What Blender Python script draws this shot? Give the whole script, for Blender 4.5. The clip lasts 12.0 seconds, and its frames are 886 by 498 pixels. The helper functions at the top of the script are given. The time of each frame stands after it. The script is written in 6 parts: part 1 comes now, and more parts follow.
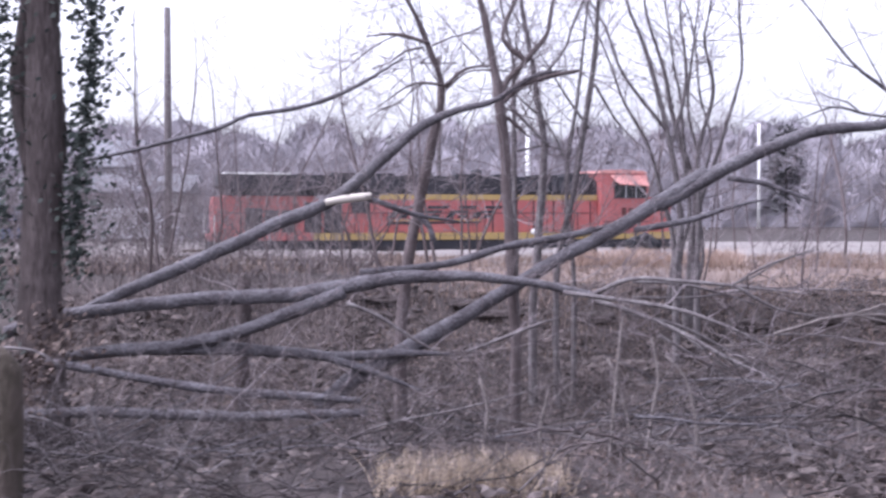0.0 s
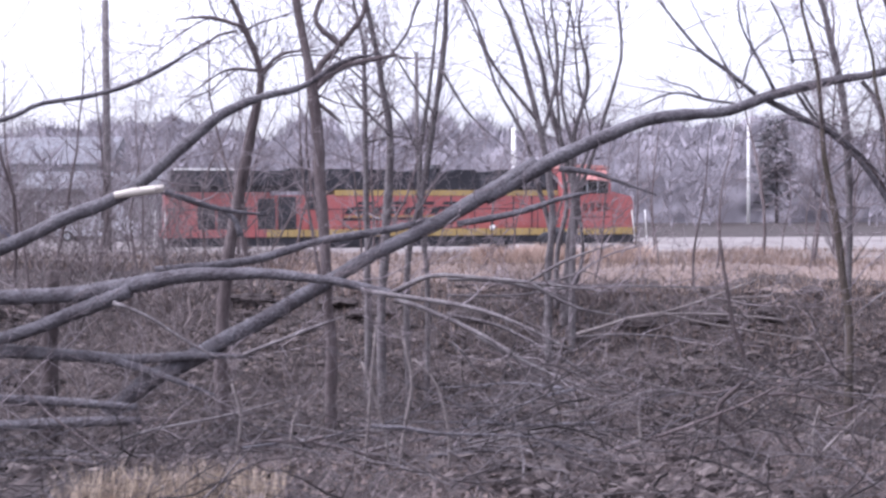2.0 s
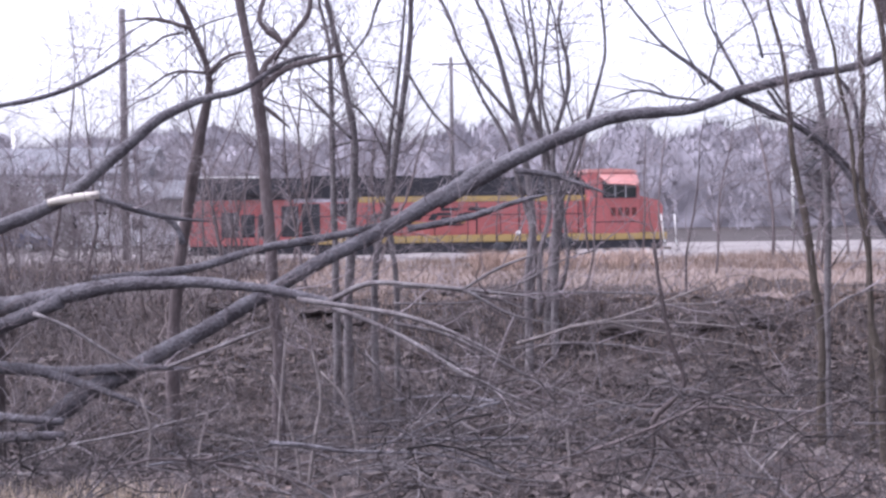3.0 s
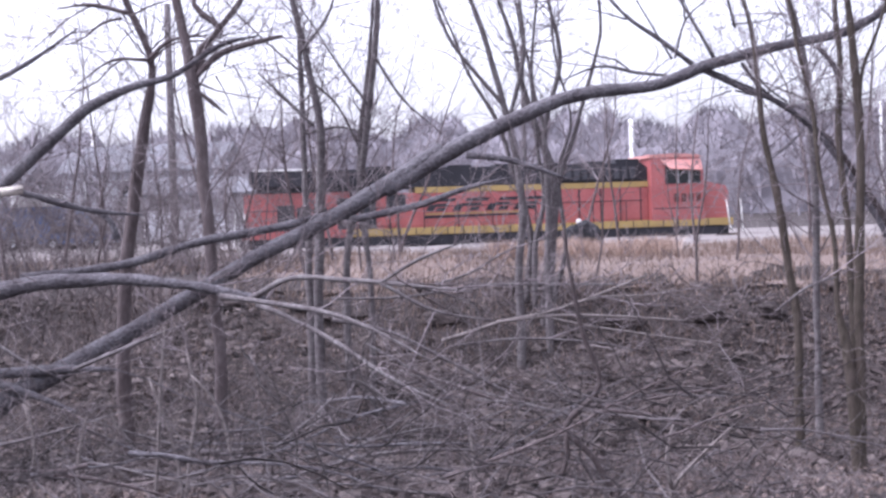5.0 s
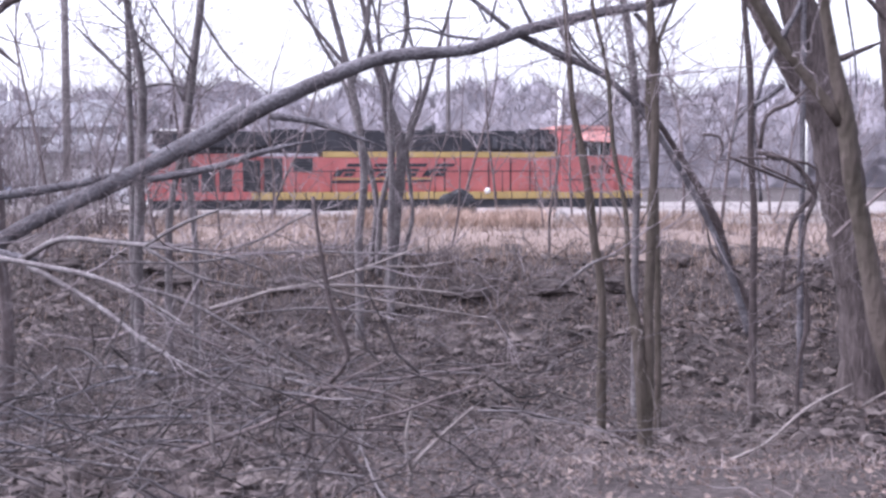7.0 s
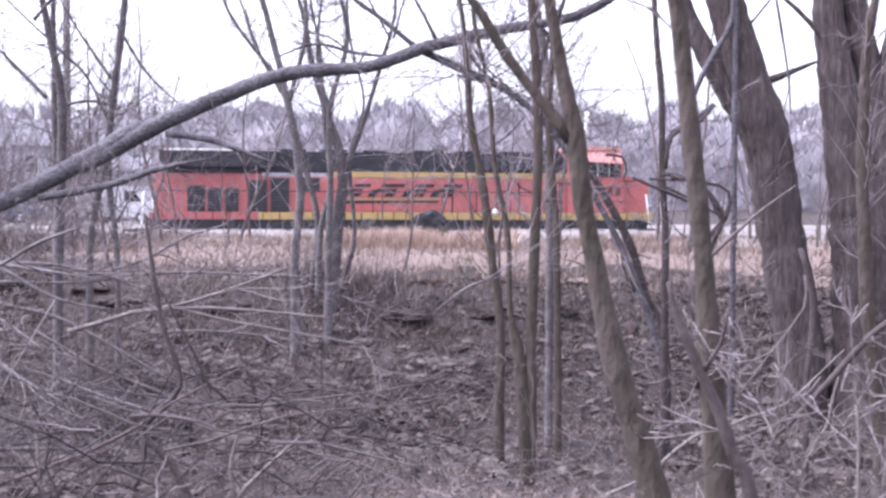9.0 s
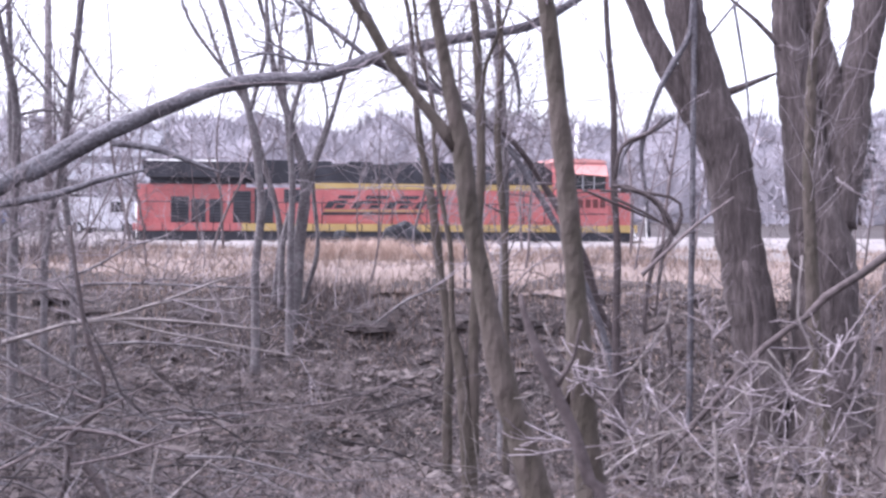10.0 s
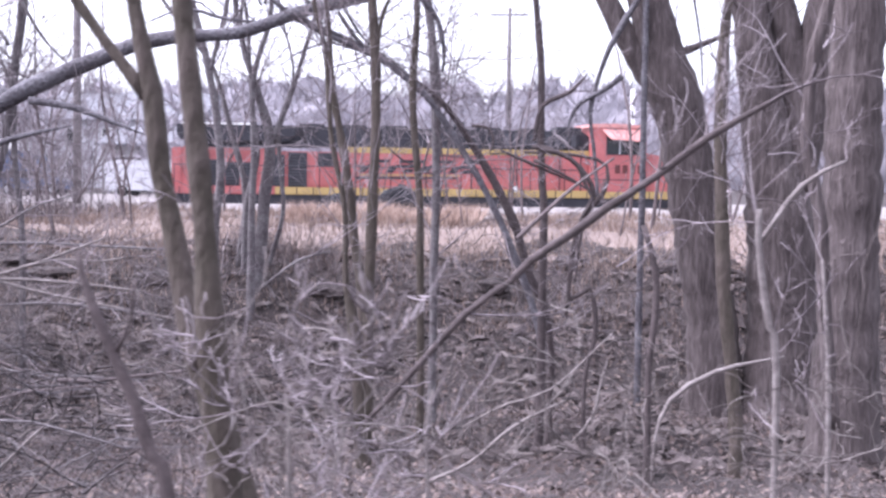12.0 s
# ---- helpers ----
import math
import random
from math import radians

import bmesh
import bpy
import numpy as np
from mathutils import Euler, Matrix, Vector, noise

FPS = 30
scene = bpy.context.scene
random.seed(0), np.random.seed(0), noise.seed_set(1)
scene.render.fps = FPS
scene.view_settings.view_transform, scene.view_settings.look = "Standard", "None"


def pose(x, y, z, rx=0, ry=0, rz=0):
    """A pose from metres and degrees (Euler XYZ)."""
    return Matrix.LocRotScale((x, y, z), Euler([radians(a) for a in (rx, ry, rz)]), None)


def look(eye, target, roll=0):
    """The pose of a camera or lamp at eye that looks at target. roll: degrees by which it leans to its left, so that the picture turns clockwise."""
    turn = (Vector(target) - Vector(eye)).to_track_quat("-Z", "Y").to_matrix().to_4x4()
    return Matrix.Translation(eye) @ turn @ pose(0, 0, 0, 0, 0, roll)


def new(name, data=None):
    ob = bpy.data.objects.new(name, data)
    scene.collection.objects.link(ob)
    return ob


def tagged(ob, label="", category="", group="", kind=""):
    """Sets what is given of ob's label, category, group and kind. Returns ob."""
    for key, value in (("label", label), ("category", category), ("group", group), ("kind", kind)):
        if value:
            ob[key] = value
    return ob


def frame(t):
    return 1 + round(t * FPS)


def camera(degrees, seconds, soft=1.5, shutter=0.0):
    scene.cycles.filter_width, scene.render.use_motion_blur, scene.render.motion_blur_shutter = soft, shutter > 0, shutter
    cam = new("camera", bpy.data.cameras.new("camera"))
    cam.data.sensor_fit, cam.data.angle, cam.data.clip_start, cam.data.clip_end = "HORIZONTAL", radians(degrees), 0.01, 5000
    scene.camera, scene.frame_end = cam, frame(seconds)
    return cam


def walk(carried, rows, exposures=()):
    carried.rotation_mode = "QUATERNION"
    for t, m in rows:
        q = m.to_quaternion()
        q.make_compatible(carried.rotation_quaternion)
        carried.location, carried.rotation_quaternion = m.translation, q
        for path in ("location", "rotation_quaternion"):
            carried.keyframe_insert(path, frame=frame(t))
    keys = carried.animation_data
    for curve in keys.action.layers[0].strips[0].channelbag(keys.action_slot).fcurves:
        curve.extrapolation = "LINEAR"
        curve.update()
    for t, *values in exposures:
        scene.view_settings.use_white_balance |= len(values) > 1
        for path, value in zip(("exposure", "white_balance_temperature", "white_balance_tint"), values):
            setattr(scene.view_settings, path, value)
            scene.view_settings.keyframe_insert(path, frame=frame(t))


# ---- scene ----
cam = camera(38.5, 12.0, soft=2.6, shutter=0.4)
PATH = [
    (0, (-0.871, -0.353, 1.415), (-0.809, 1.646, 1.373), -0.1),
    (0.5, (-0.287, -0.136, 1.361), (-0.202, 1.862, 1.337), 0.1),
    (1, (0.229, 0.046, 1.365), (0.302, 2.045, 1.32), -0.4),
    (1.5, (0.783, 0.274, 1.299), (0.843, 2.272, 1.247), -0.2),
    (2, (1.322, 0.454, 1.374), (1.376, 2.452, 1.327), -0.3),
    (2.5, (1.87, 0.733, 1.329), (1.907, 2.732, 1.296), -0.4),
    (2.7, (2.081, 0.822, 1.354), (2.099, 2.822, 1.317), -0.5),
    (4.3, (3.468, 1.714, 1.258), (3.285, 3.705, 1.235), -2.3),
    (4.5, (3.557, 1.73, 1.296), (3.387, 3.722, 1.261), -2.0),
    (5, (3.852, 1.857, 1.301), (3.684, 3.849, 1.253), -1.8),
    (5.5, (4.124, 1.988, 1.292), (4.023, 3.985, 1.239), 0.6),
    (6, (4.446, 2.163, 1.272), (4.375, 4.161, 1.208), 0.3),
    (6.5, (4.803, 2.266, 1.277), (4.738, 4.264, 1.195), 0.4),
    (7, (5.154, 2.389, 1.268), (5.084, 4.385, 1.166), -0.2),
    (7.2, (5.295, 2.432, 1.292), (5.221, 4.428, 1.181), -0.1),
    (9, (6.468, 2.821, 1.262), (6.339, 4.816, 1.193), 0.2),
    (9.5, (6.692, 2.884, 1.26), (6.561, 4.879, 1.205), 0.0),
    (10, (6.885, 2.97, 1.256), (6.765, 4.966, 1.206), 0.4),
    (10.5, (7.117, 3.042, 1.256), (7.011, 5.038, 1.188), 1.4),
    (11, (7.432, 3.139, 1.241), (7.317, 5.134, 1.156), 1.4),
    (11.5, (7.799, 3.254, 1.243), (7.615, 5.243, 1.144), 1.4),
    (12, (8.2, 3.409, 1.231), (7.979, 5.395, 1.126), 0.8),
]
walk(cam, [(t, look(eye, target, roll)) for t, eye, target, roll in PATH],
     exposures=[(0, 1.52, 5800, 24), (0.6, 1.48, 5800, 24), (2.2, 1.52, 5800, 24), (4.5, 1.47, 5800, 24), (5.5, 1.63, 5800, 24), (7, 1.80, 5800, 24), (9, 1.95, 5800, 24), (12, 2.08, 5800, 24)])


# ---- light ----
world = bpy.data.worlds.new("overcast_evening_sky")
scene.world = world
world.use_nodes = True
wn, wl = world.node_tree.nodes, world.node_tree.links
sky = wn.new("ShaderNodeTexSky")
sky.sky_type, sky.sun_disc = "NISHITA", False
sky.sun_elevation, sky.sun_rotation = radians(58), radians(270)
sky.air_density, sky.dust_density, sky.ozone_density = 1.0, 4.0, 1.0
soften = wn.new("ShaderNodeHueSaturation")
soften.inputs["Saturation"].default_value = 0.15
wl.new(sky.outputs["Color"], soften.inputs["Color"])
back = wn["Background"]
wl.new(soften.outputs["Color"], back.inputs["Color"])
back.inputs["Strength"].default_value = 0.15

sun = new("sun", bpy.data.lights.new("sun", "SUN"))
sun.data.energy, sun.data.angle, sun.data.color = 1.1, radians(70), (1.0, 0.96, 0.92)
sun.matrix_world = look((-20, 2, 32), (0, 8, 0))


# ---- materials ----
def material(name, stops, scale=6.0, rough=0.9, metal=0.0, bump=0.3, detail_scale=40.0, per="", stretch=(1, 1, 1), spec=0.3):
    """A two-scale noise surface between the colours of stops. per: 'object' or 'island' shifts the colour piece by piece."""
    m = bpy.data.materials.new(name)
    m.use_nodes = True
    n, l = m.node_tree.nodes, m.node_tree.links
    b = n["Principled BSDF"]
    co = n.new("ShaderNodeTexCoord")
    mp = n.new("ShaderNodeMapping")
    mp.inputs["Scale"].default_value = stretch
    l.new(co.outputs["Object"], mp.inputs["Vector"])
    big, fine = n.new("ShaderNodeTexNoise"), n.new("ShaderNodeTexNoise")
    big.inputs["Scale"].default_value, big.inputs["Detail"].default_value = scale, 5
    fine.inputs["Scale"].default_value, fine.inputs["Detail"].default_value = detail_scale, 3
    l.new(mp.outputs[0], big.inputs["Vector"])
    l.new(mp.outputs[0], fine.inputs["Vector"])
    mix = n.new("ShaderNodeMath")
    mix.operation = "MULTIPLY_ADD"
    mix.inputs[1].default_value = 0.45
    l.new(fine.outputs[0], mix.inputs[0])
    scaled = n.new("ShaderNodeMath")
    scaled.operation = "MULTIPLY"
    scaled.inputs[1].default_value = 0.55
    l.new(big.outputs[0], scaled.inputs[0])
    l.new(scaled.outputs[0], mix.inputs[2])
    value = mix.outputs[0]
    if per:
        if per == "object":
            source = n.new("ShaderNodeObjectInfo").outputs["Random"]
        else:
            source = n.new("ShaderNodeNewGeometry").outputs["Random Per Island"]
        shift = n.new("ShaderNodeMath")
        shift.operation = "MULTIPLY_ADD"
        shift.inputs[1].default_value = 0.5
        l.new(source, shift.inputs[0])
        centred = n.new("ShaderNodeMath")
        centred.operation = "SUBTRACT"
        centred.inputs[1].default_value = 0.25
        l.new(value, centred.inputs[0])
        l.new(centred.outputs[0], shift.inputs[2])
        value = shift.outputs[0]
    ramp = n.new("ShaderNodeValToRGB")
    while len(ramp.color_ramp.elements) < len(stops):
        ramp.color_ramp.elements.new(0.5)
    for i, c in enumerate(stops):
        e = ramp.color_ramp.elements[i]
        e.position = 0.25 + 0.5 * i / (len(stops) - 1)
        e.color = (*c, 1)
    l.new(value, ramp.inputs["Fac"])
    l.new(ramp.outputs["Color"], b.inputs["Base Color"])
    b.inputs["Roughness"].default_value, b.inputs["Metallic"].default_value = rough, metal
    b.inputs["Specular IOR Level"].default_value = spec
    if bump:
        bp = n.new("ShaderNodeBump")
        bp.inputs["Strength"].default_value, bp.inputs["Distance"].default_value = bump, 0.02 if bump < 1 else 0.06
        l.new(mix.outputs[0], bp.inputs["Height"])
        l.new(bp.outputs[0], b.inputs["Normal"])
    return m


BARK_GREY = material("grey_bark", [(0.026, 0.022, 0.026), (0.078, 0.070, 0.079), (0.128, 0.121, 0.134), (0.225, 0.214, 0.236)], 5, bump=1.0, detail_scale=30)
BARK_BROWN = material("brown_bark", [(0.051, 0.04, 0.04), (0.111, 0.089, 0.091), (0.208, 0.175, 0.18)], 6, bump=0.6, detail_scale=35, stretch=(1, 1, 0.35))
BARK_DARK = material("dark_bark", [(0.030, 0.025, 0.025), (0.065, 0.051, 0.052), (0.110, 0.089, 0.090)], 7, bump=0.5)
BARK_PALE = material("pale_dead_wood", [(0.085, 0.071, 0.070), (0.165, 0.143, 0.140), (0.27, 0.243, 0.238)], 9, bump=0.4)
BARK_MOSSY = material("mossy_brown_bark", [(0.020, 0.016, 0.014), (0.052, 0.043, 0.034), (0.078, 0.062, 0.055), (0.128, 0.106, 0.094)], 4, bump=1.0, detail_scale=26, stretch=(1, 1, 0.4))
BARK_MID = material("weathered_twig_bark", [(0.040, 0.033, 0.035), (0.100, 0.086, 0.091), (0.150, 0.137, 0.141), (0.25, 0.233, 0.238)], 7, bump=0.6, detail_scale=28)
BARK_FURROWED = material("furrowed_bark", [(0.024, 0.018, 0.018), (0.080, 0.064, 0.064), (0.170, 0.143, 0.141)], 9, bump=1.0, detail_scale=30, stretch=(1.6, 1.6, 0.22))
CUT_WOOD = material("bare_split_wood", [(0.42, 0.38, 0.34), (0.6, 0.56, 0.5)], 12, bump=0.3)
TWIG = material("twig_bark", [(0.086, 0.071, 0.074), (0.167, 0.14, 0.149), (0.287, 0.253, 0.27)], 3, bump=0, per="island")
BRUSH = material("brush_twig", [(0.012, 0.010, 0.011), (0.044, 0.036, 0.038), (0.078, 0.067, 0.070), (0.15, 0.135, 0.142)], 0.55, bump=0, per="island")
THORN = material("pale_bramble", [(0.040, 0.031, 0.030), (0.090, 0.075, 0.073), (0.20, 0.177, 0.171)], 3, bump=0, per="island")
SOIL = material("leafy_soil", [(0.010, 0.008, 0.008), (0.038, 0.030, 0.030), (0.092, 0.074, 0.072)], 0.6, bump=1.0, detail_scale=14)
LEAF = material("fallen_leaf", [(0.028, 0.020, 0.018), (0.076, 0.055, 0.050), (0.18, 0.142, 0.128)], 0.7, bump=0, per="island")
LITTER = material("matted_rotten_leaves", [(0.020, 0.016, 0.016), (0.060, 0.048, 0.048), (0.098, 0.080, 0.079), (0.118, 0.098, 0.095), (0.138, 0.116, 0.112)], 0.8, bump=0.6, detail_scale=9, per="island")
BANK_TWIG = material("bank_shrub_twig", [(0.06, 0.048, 0.05), (0.13, 0.108, 0.112), (0.2, 0.175, 0.182)], 0.5, bump=0, per="island")
STRAW = material("dry_grass", [(0.115, 0.080, 0.066), (0.21, 0.154, 0.130), (0.335, 0.265, 0.230)], 0.45, bump=0, per="island")
GRAVEL = material("pale_gravel", [(0.10, 0.088, 0.086), (0.175, 0.158, 0.154), (0.26, 0.239, 0.233)], 0.8, bump=0.8, detail_scale=9)
MATTED = material("matted_dead_grass", [(0.085, 0.061, 0.054), (0.155, 0.117, 0.103), (0.245, 0.197, 0.177)], 0.5, bump=0.8, detail_scale=11, stretch=(1, 0.5, 1))
STONE = material("dark_wet_stone", [(0.006, 0.006, 0.008), (0.014, 0.014, 0.018), (0.03, 0.03, 0.036)], 6, rough=0.8, bump=0.6)
BLOND = material("blond_straw", [(0.272, 0.211, 0.16), (0.384, 0.312, 0.242), (0.48, 0.398, 0.32)], 0.6, bump=0, per="island")
IVY = material("ivy_leaf", [(0.035, 0.042, 0.042), (0.07, 0.082, 0.074), (0.115, 0.128, 0.12)], 2, rough=0.95, bump=0, per="island", spec=0.05)
# Needles painted pale grey so that haze blends them into the ridge.
HAZED_PINE = material("hazed_conifer_needles", [(0.13, 0.13, 0.138), (0.155, 0.156, 0.163), (0.185, 0.184, 0.193)], 2, bump=0, per="island")
TUFT = material("tan_tuft_grass", [(0.26, 0.185, 0.15), (0.38, 0.285, 0.24), (0.50, 0.395, 0.34)], 0.6, bump=0, per="island")
DULL = material("dull_dead_weeds", [(0.045, 0.035, 0.037), (0.12, 0.096, 0.097), (0.24, 0.2, 0.195)], 0.6, bump=0, per="island")
# Distance haze is painted into this pale violet base colour.
HAZED_WOOD = material("hazed_far_crowns", [(0.245, 0.229, 0.257), (0.282, 0.265, 0.296), (0.318, 0.299, 0.333)], 0.25, bump=0, detail_scale=1.6, stretch=(1, 1, 0.5))
# Bark lightened and cooled: the air's haze is put into the twig colour.
HAZED_TWIG = material("hazed_distant_twigs", [(0.205, 0.188, 0.211), (0.262, 0.243, 0.271), (0.325, 0.303, 0.337)], 0.4, bump=0, per="island")


# ---- builders ----
class Soup:
    """Vertices and faces gathered for one mesh."""

    def __init__(self):
        self.v, self.f = [], []

    def tube(self, points, radii, sides=6, cap=True):
        base, prev = len(self.v), None
        n = len(points)
        for i, p in enumerate(points):
            d = (points[min(i + 1, n - 1)] - points[max(i - 1, 0)])
            if d.length < 1e-6:
                d = Vector((0, 0, 1))
            d.normalize()
            if prev is None:
                side = d.orthogonal().normalized()
            else:
                side = (prev - d * prev.dot(d))
                side = side.normalized() if side.length > 1e-6 else d.orthogonal().normalized()
            prev = side
            other = d.cross(side)
            r = radii[i]
            for k in range(sides):
                a = 2 * math.pi * k / sides
                self.v.append(p + (side * math.cos(a) + other * math.sin(a)) * r)
        for i in range(n - 1):
            for k in range(sides):
                a, b = base + i * sides + k, base + i * sides + (k + 1) % sides
                self.f.append((a, b, b + sides, a + sides))
        if cap and sides > 3:
            self.f.append(tuple(base + k for k in reversed(range(sides))))
            self.f.append(tuple(base + (n - 1) * sides + k for k in range(sides)))

    def box(self, lo, hi):
        b = len(self.v)
        for z in (lo[2], hi[2]):
            for x, y in ((lo[0], lo[1]), (hi[0], lo[1]), (hi[0], hi[1]), (lo[0], hi[1])):
                self.v.append(Vector((x, y, z)))
        for q in ((3, 2, 1, 0), (4, 5, 6, 7), (0, 1, 5, 4), (1, 2, 6, 5), (2, 3, 7, 6), (3, 0, 4, 7)):
            self.f.append(tuple(b + i for i in q))

    def blade(self, p, tip, width, side):
        b = len(self.v)
        mid = (p + tip) * 0.5 + Vector((0, 0, 0.06 * (tip - p).length))
        self.v += [p - side * width, p + side * width, mid + side * width * 0.7, mid - side * width * 0.7, tip]
        self.f += [(b, b + 1, b + 2, b + 3), (b + 3, b + 2, b + 4)]

    def mesh(self, name, mat, smooth=True):
        me = bpy.data.meshes.new(name)
        me.from_pydata([tuple(v) for v in self.v], [], self.f)
        me.materials.append(mat)
        if smooth:
            me.polygons.foreach_set("use_smooth", [True] * len(me.polygons))
        me.update()
        return me


def put(name, soup, mat, parent=None, label="", smooth=True):
    ob = new(name, soup.mesh(name, mat, smooth))
    if parent is not None:
        ob.parent = parent
    return tagged(ob, label)


def spline(points, step):
    """Catmull-Rom through (x, y, z, r) rows: places and radii at about every step metres."""
    q = [Vector(p) for p in points]
    q = [q[0] * 2 - q[1]] + q + [q[-1] * 2 - q[-2]]
    out = []
    for i in range(1, len(q) - 2):
        a, b, c, d = q[i - 1:i + 3]
        n = max(2, int((c - b).to_3d().length / step))
        for k in range(n):
            t = k / n
            out.append(0.5 * (2 * b + (c - a) * t + (2 * a - 5 * b + 4 * c - d) * t * t + (3 * b - a - 3 * c + d) * t ** 3))
    out.append(q[-2])
    return [p.to_3d() for p in out], [max(0.0022, p[3]) for p in out]


def grow(soup, rng, p, d, length, r, level, lift=0.0, n=5, crook=0.16):
    """A crooked twig of n lengths with side twigs."""
    pts, rad, dirs = [p.copy()], [r], [d.copy()]
    for i in range(n):
        d = (d + Vector((rng.gauss(0, crook), rng.gauss(0, crook), rng.gauss(0, crook) + lift))).normalized()
        p = p + d * (length / n)
        pts.append(p)
        rad.append(max(0.0022, r * (1 - 0.75 * (i + 1) / n)))
        dirs.append(d)
    soup.tube(pts, rad, 4 if r > 0.01 else 3, False)
    if level:
        for k in range(rng.randint(2, 4)):
            i = rng.randint(1, n)
            side = (dirs[i] + Vector((rng.gauss(0, 0.6), rng.gauss(0, 0.6), rng.gauss(0, 0.5) + lift))).normalized()
            grow(soup, rng, pts[i], side, length * rng.uniform(0.35, 0.65), rad[i] * 0.7, level - 1, lift, n, crook)


class Wood:
    """A tree, sapling or stick: an empty at its base and one mesh a limb."""
    count = 0

    def __init__(self, name, label, category, mat):
        Wood.count += 1
        self.root = tagged(new(name), label, category)
        self.mat, self.paths, self.rng, self.placed = mat, [], random.Random(100 + Wood.count), False

    def limb(self, name, rows):
        if not self.placed:
            low = min(rows, key=lambda q: q[2])
            self.root.location = low[:3]
            self.placed = True
        base = rows[0]
        if name in ("trunk", "stem", "stalk") and not self.paths and base[2] > height(base[0], base[1]) - 0.05:
            rows = [(base[0], base[1], height(base[0], base[1]) - 0.12, base[3] * 1.2), *rows]
        pts, rad = spline(rows, 0.09)
        o = Vector(self.root.location)
        seed = self.rng.uniform(0, 50)
        thick = max(rad)
        sides = 14 if thick > 0.09 else 10 if thick > 0.03 else 6
        soup = Soup()
        loc = []
        for i, (p, r) in enumerate(zip(pts, rad)):
            w = noise.noise_vector(p * 1.7 + Vector((seed, 0, 0))) * min(0.02, r * 0.3)
            loc.append(p - o + w)
            rad[i] = r * (1 + (0.16 if r < 0.05 else 0.04) * noise.noise(p * 5 + Vector((0, seed, 0))) + 0.08 * noise.noise(p * 17))
        soup.tube(loc, rad, sides)
        for i, v in enumerate(soup.v):
            c = loc[min(i // sides, len(loc) - 1)]
            soup.v[i] = c + (v - c) * (1 + 0.10 * noise.noise((v + o) * 9) + 0.06 * noise.noise((v + o) * 24))
        mat = CUT_WOOD if name == "broken_limb" else BARK_PALE if name == "dead_branch" else BARK_MID if name == "side_branch" or (name == "branch" and self.mat is BARK_GREY) else self.mat
        put(name, soup, mat, self.root, "split limb end of pale bare wood" if name == "broken_limb" else "")
        self.paths.append((pts, rad))

    def twigs(self, count, length, r, level=2, low=0.35):
        o, rng, soup = Vector(self.root.location), self.rng, Soup()
        weights = [len(p) for p, _ in self.paths]
        for _ in range(count):
            pts, rad = rng.choices(self.paths, weights)[0]
            i = int(len(pts) * (low + (1 - low) * rng.random() ** 0.8))
            i = min(max(i, 1), len(pts) - 1)
            along = (pts[i] - pts[i - 1]).normalized()
            d = (along * 0.6 + Vector((rng.gauss(0, 0.7), rng.gauss(0, 0.6), rng.gauss(0.15, 0.55)))).normalized()
            grow(soup, rng, pts[i] - o, d, length * rng.uniform(0.4, 1.25), min(r, rad[i] * 0.7) * rng.uniform(0.6, 1.1), level, 0.04)
        tagged(put("crown", soup, TWIG, self.root, "fine bare twigs"), kind="stuff")


def limb(w, name, *rows):
    w.limb(name, rows)


def shape(profile, y):
    """Piecewise linear profile of (place, height) rows."""
    for (a, za), (b, zb) in zip(profile, profile[1:]):
        if y <= b:
            t = max(0.0, (y - a) / (b - a))
            t = t * t * (3 - 2 * t)
            return za + (zb - za) * t
    return profile[-1][1]


PROFILE = [(-30, -0.3), (5, -0.32), (10.5, -0.68), (13, -1.0), (15.5, -1.32), (17.5, -1.2), (19, -0.75), (21.5, 0.12), (24, 0.40), (29, 0.52), (34, 0.40), (54, 0.22), (57, -1.05), (63, -1.05), (66, 0.1), (120, 0.4), (300, 2.0), (4500, 2.0)]


TRACK_X, TRACK_Y, TRACK_Z, TRACK_TURN = 1.0, 59.1, -0.88, 13.4


def along(x, y):
    """The distance across the railway, which runs at a slant: plain y near the path, taken from the slanted track beyond it."""
    k = min(1.0, max(0.0, (y - 34.0) / 16.0))
    return y - k * math.tan(radians(TRACK_TURN)) * min(60.0, max(-60.0, x - TRACK_X)) + k * (60.0 - TRACK_Y)


def height(x, y):
    z = shape(PROFILE, along(x, y))
    if 14 < y < 22:
        z += 0.22 * min(1.0, (y - 14) / 3, (22 - y) / 2) * noise.noise(Vector((x * 0.7, y * 0.9, 7)))
    if y < 55:
        z += 0.10 * noise.noise(Vector((x * 0.35, y * 0.35, 0))) + 0.05 * noise.noise(Vector((x * 1.3, y * 1.3, 3)))
    return z


# ---- ground ----
def strip(name, ys, xs, mat, label, category, lift=0.0):
    soup = Soup()
    for y in ys:
        for x in xs:
            edge = max(0.0, (ys[0] + 2.2 - y) / 2.2) if name == "grass_bank" else 0.0
            soup.v.append(Vector((x, y, height(x, y) + lift - 0.05 * edge + 0.22 * edge * noise.noise(Vector((x * 0.9, y * 0.9, 1))))))
    w = len(xs)
    for j in range(len(ys) - 1):
        for i in range(w - 1):
            a = j * w + i
            soup.f.append((a, a + 1, a + 1 + w, a + w))
    return tagged(put(name, soup, mat), label, category, kind="structure")


def steps(a, b, s):
    n = max(1, round((b - a) / s))
    return [a + (b - a) * i / n for i in range(n + 1)]


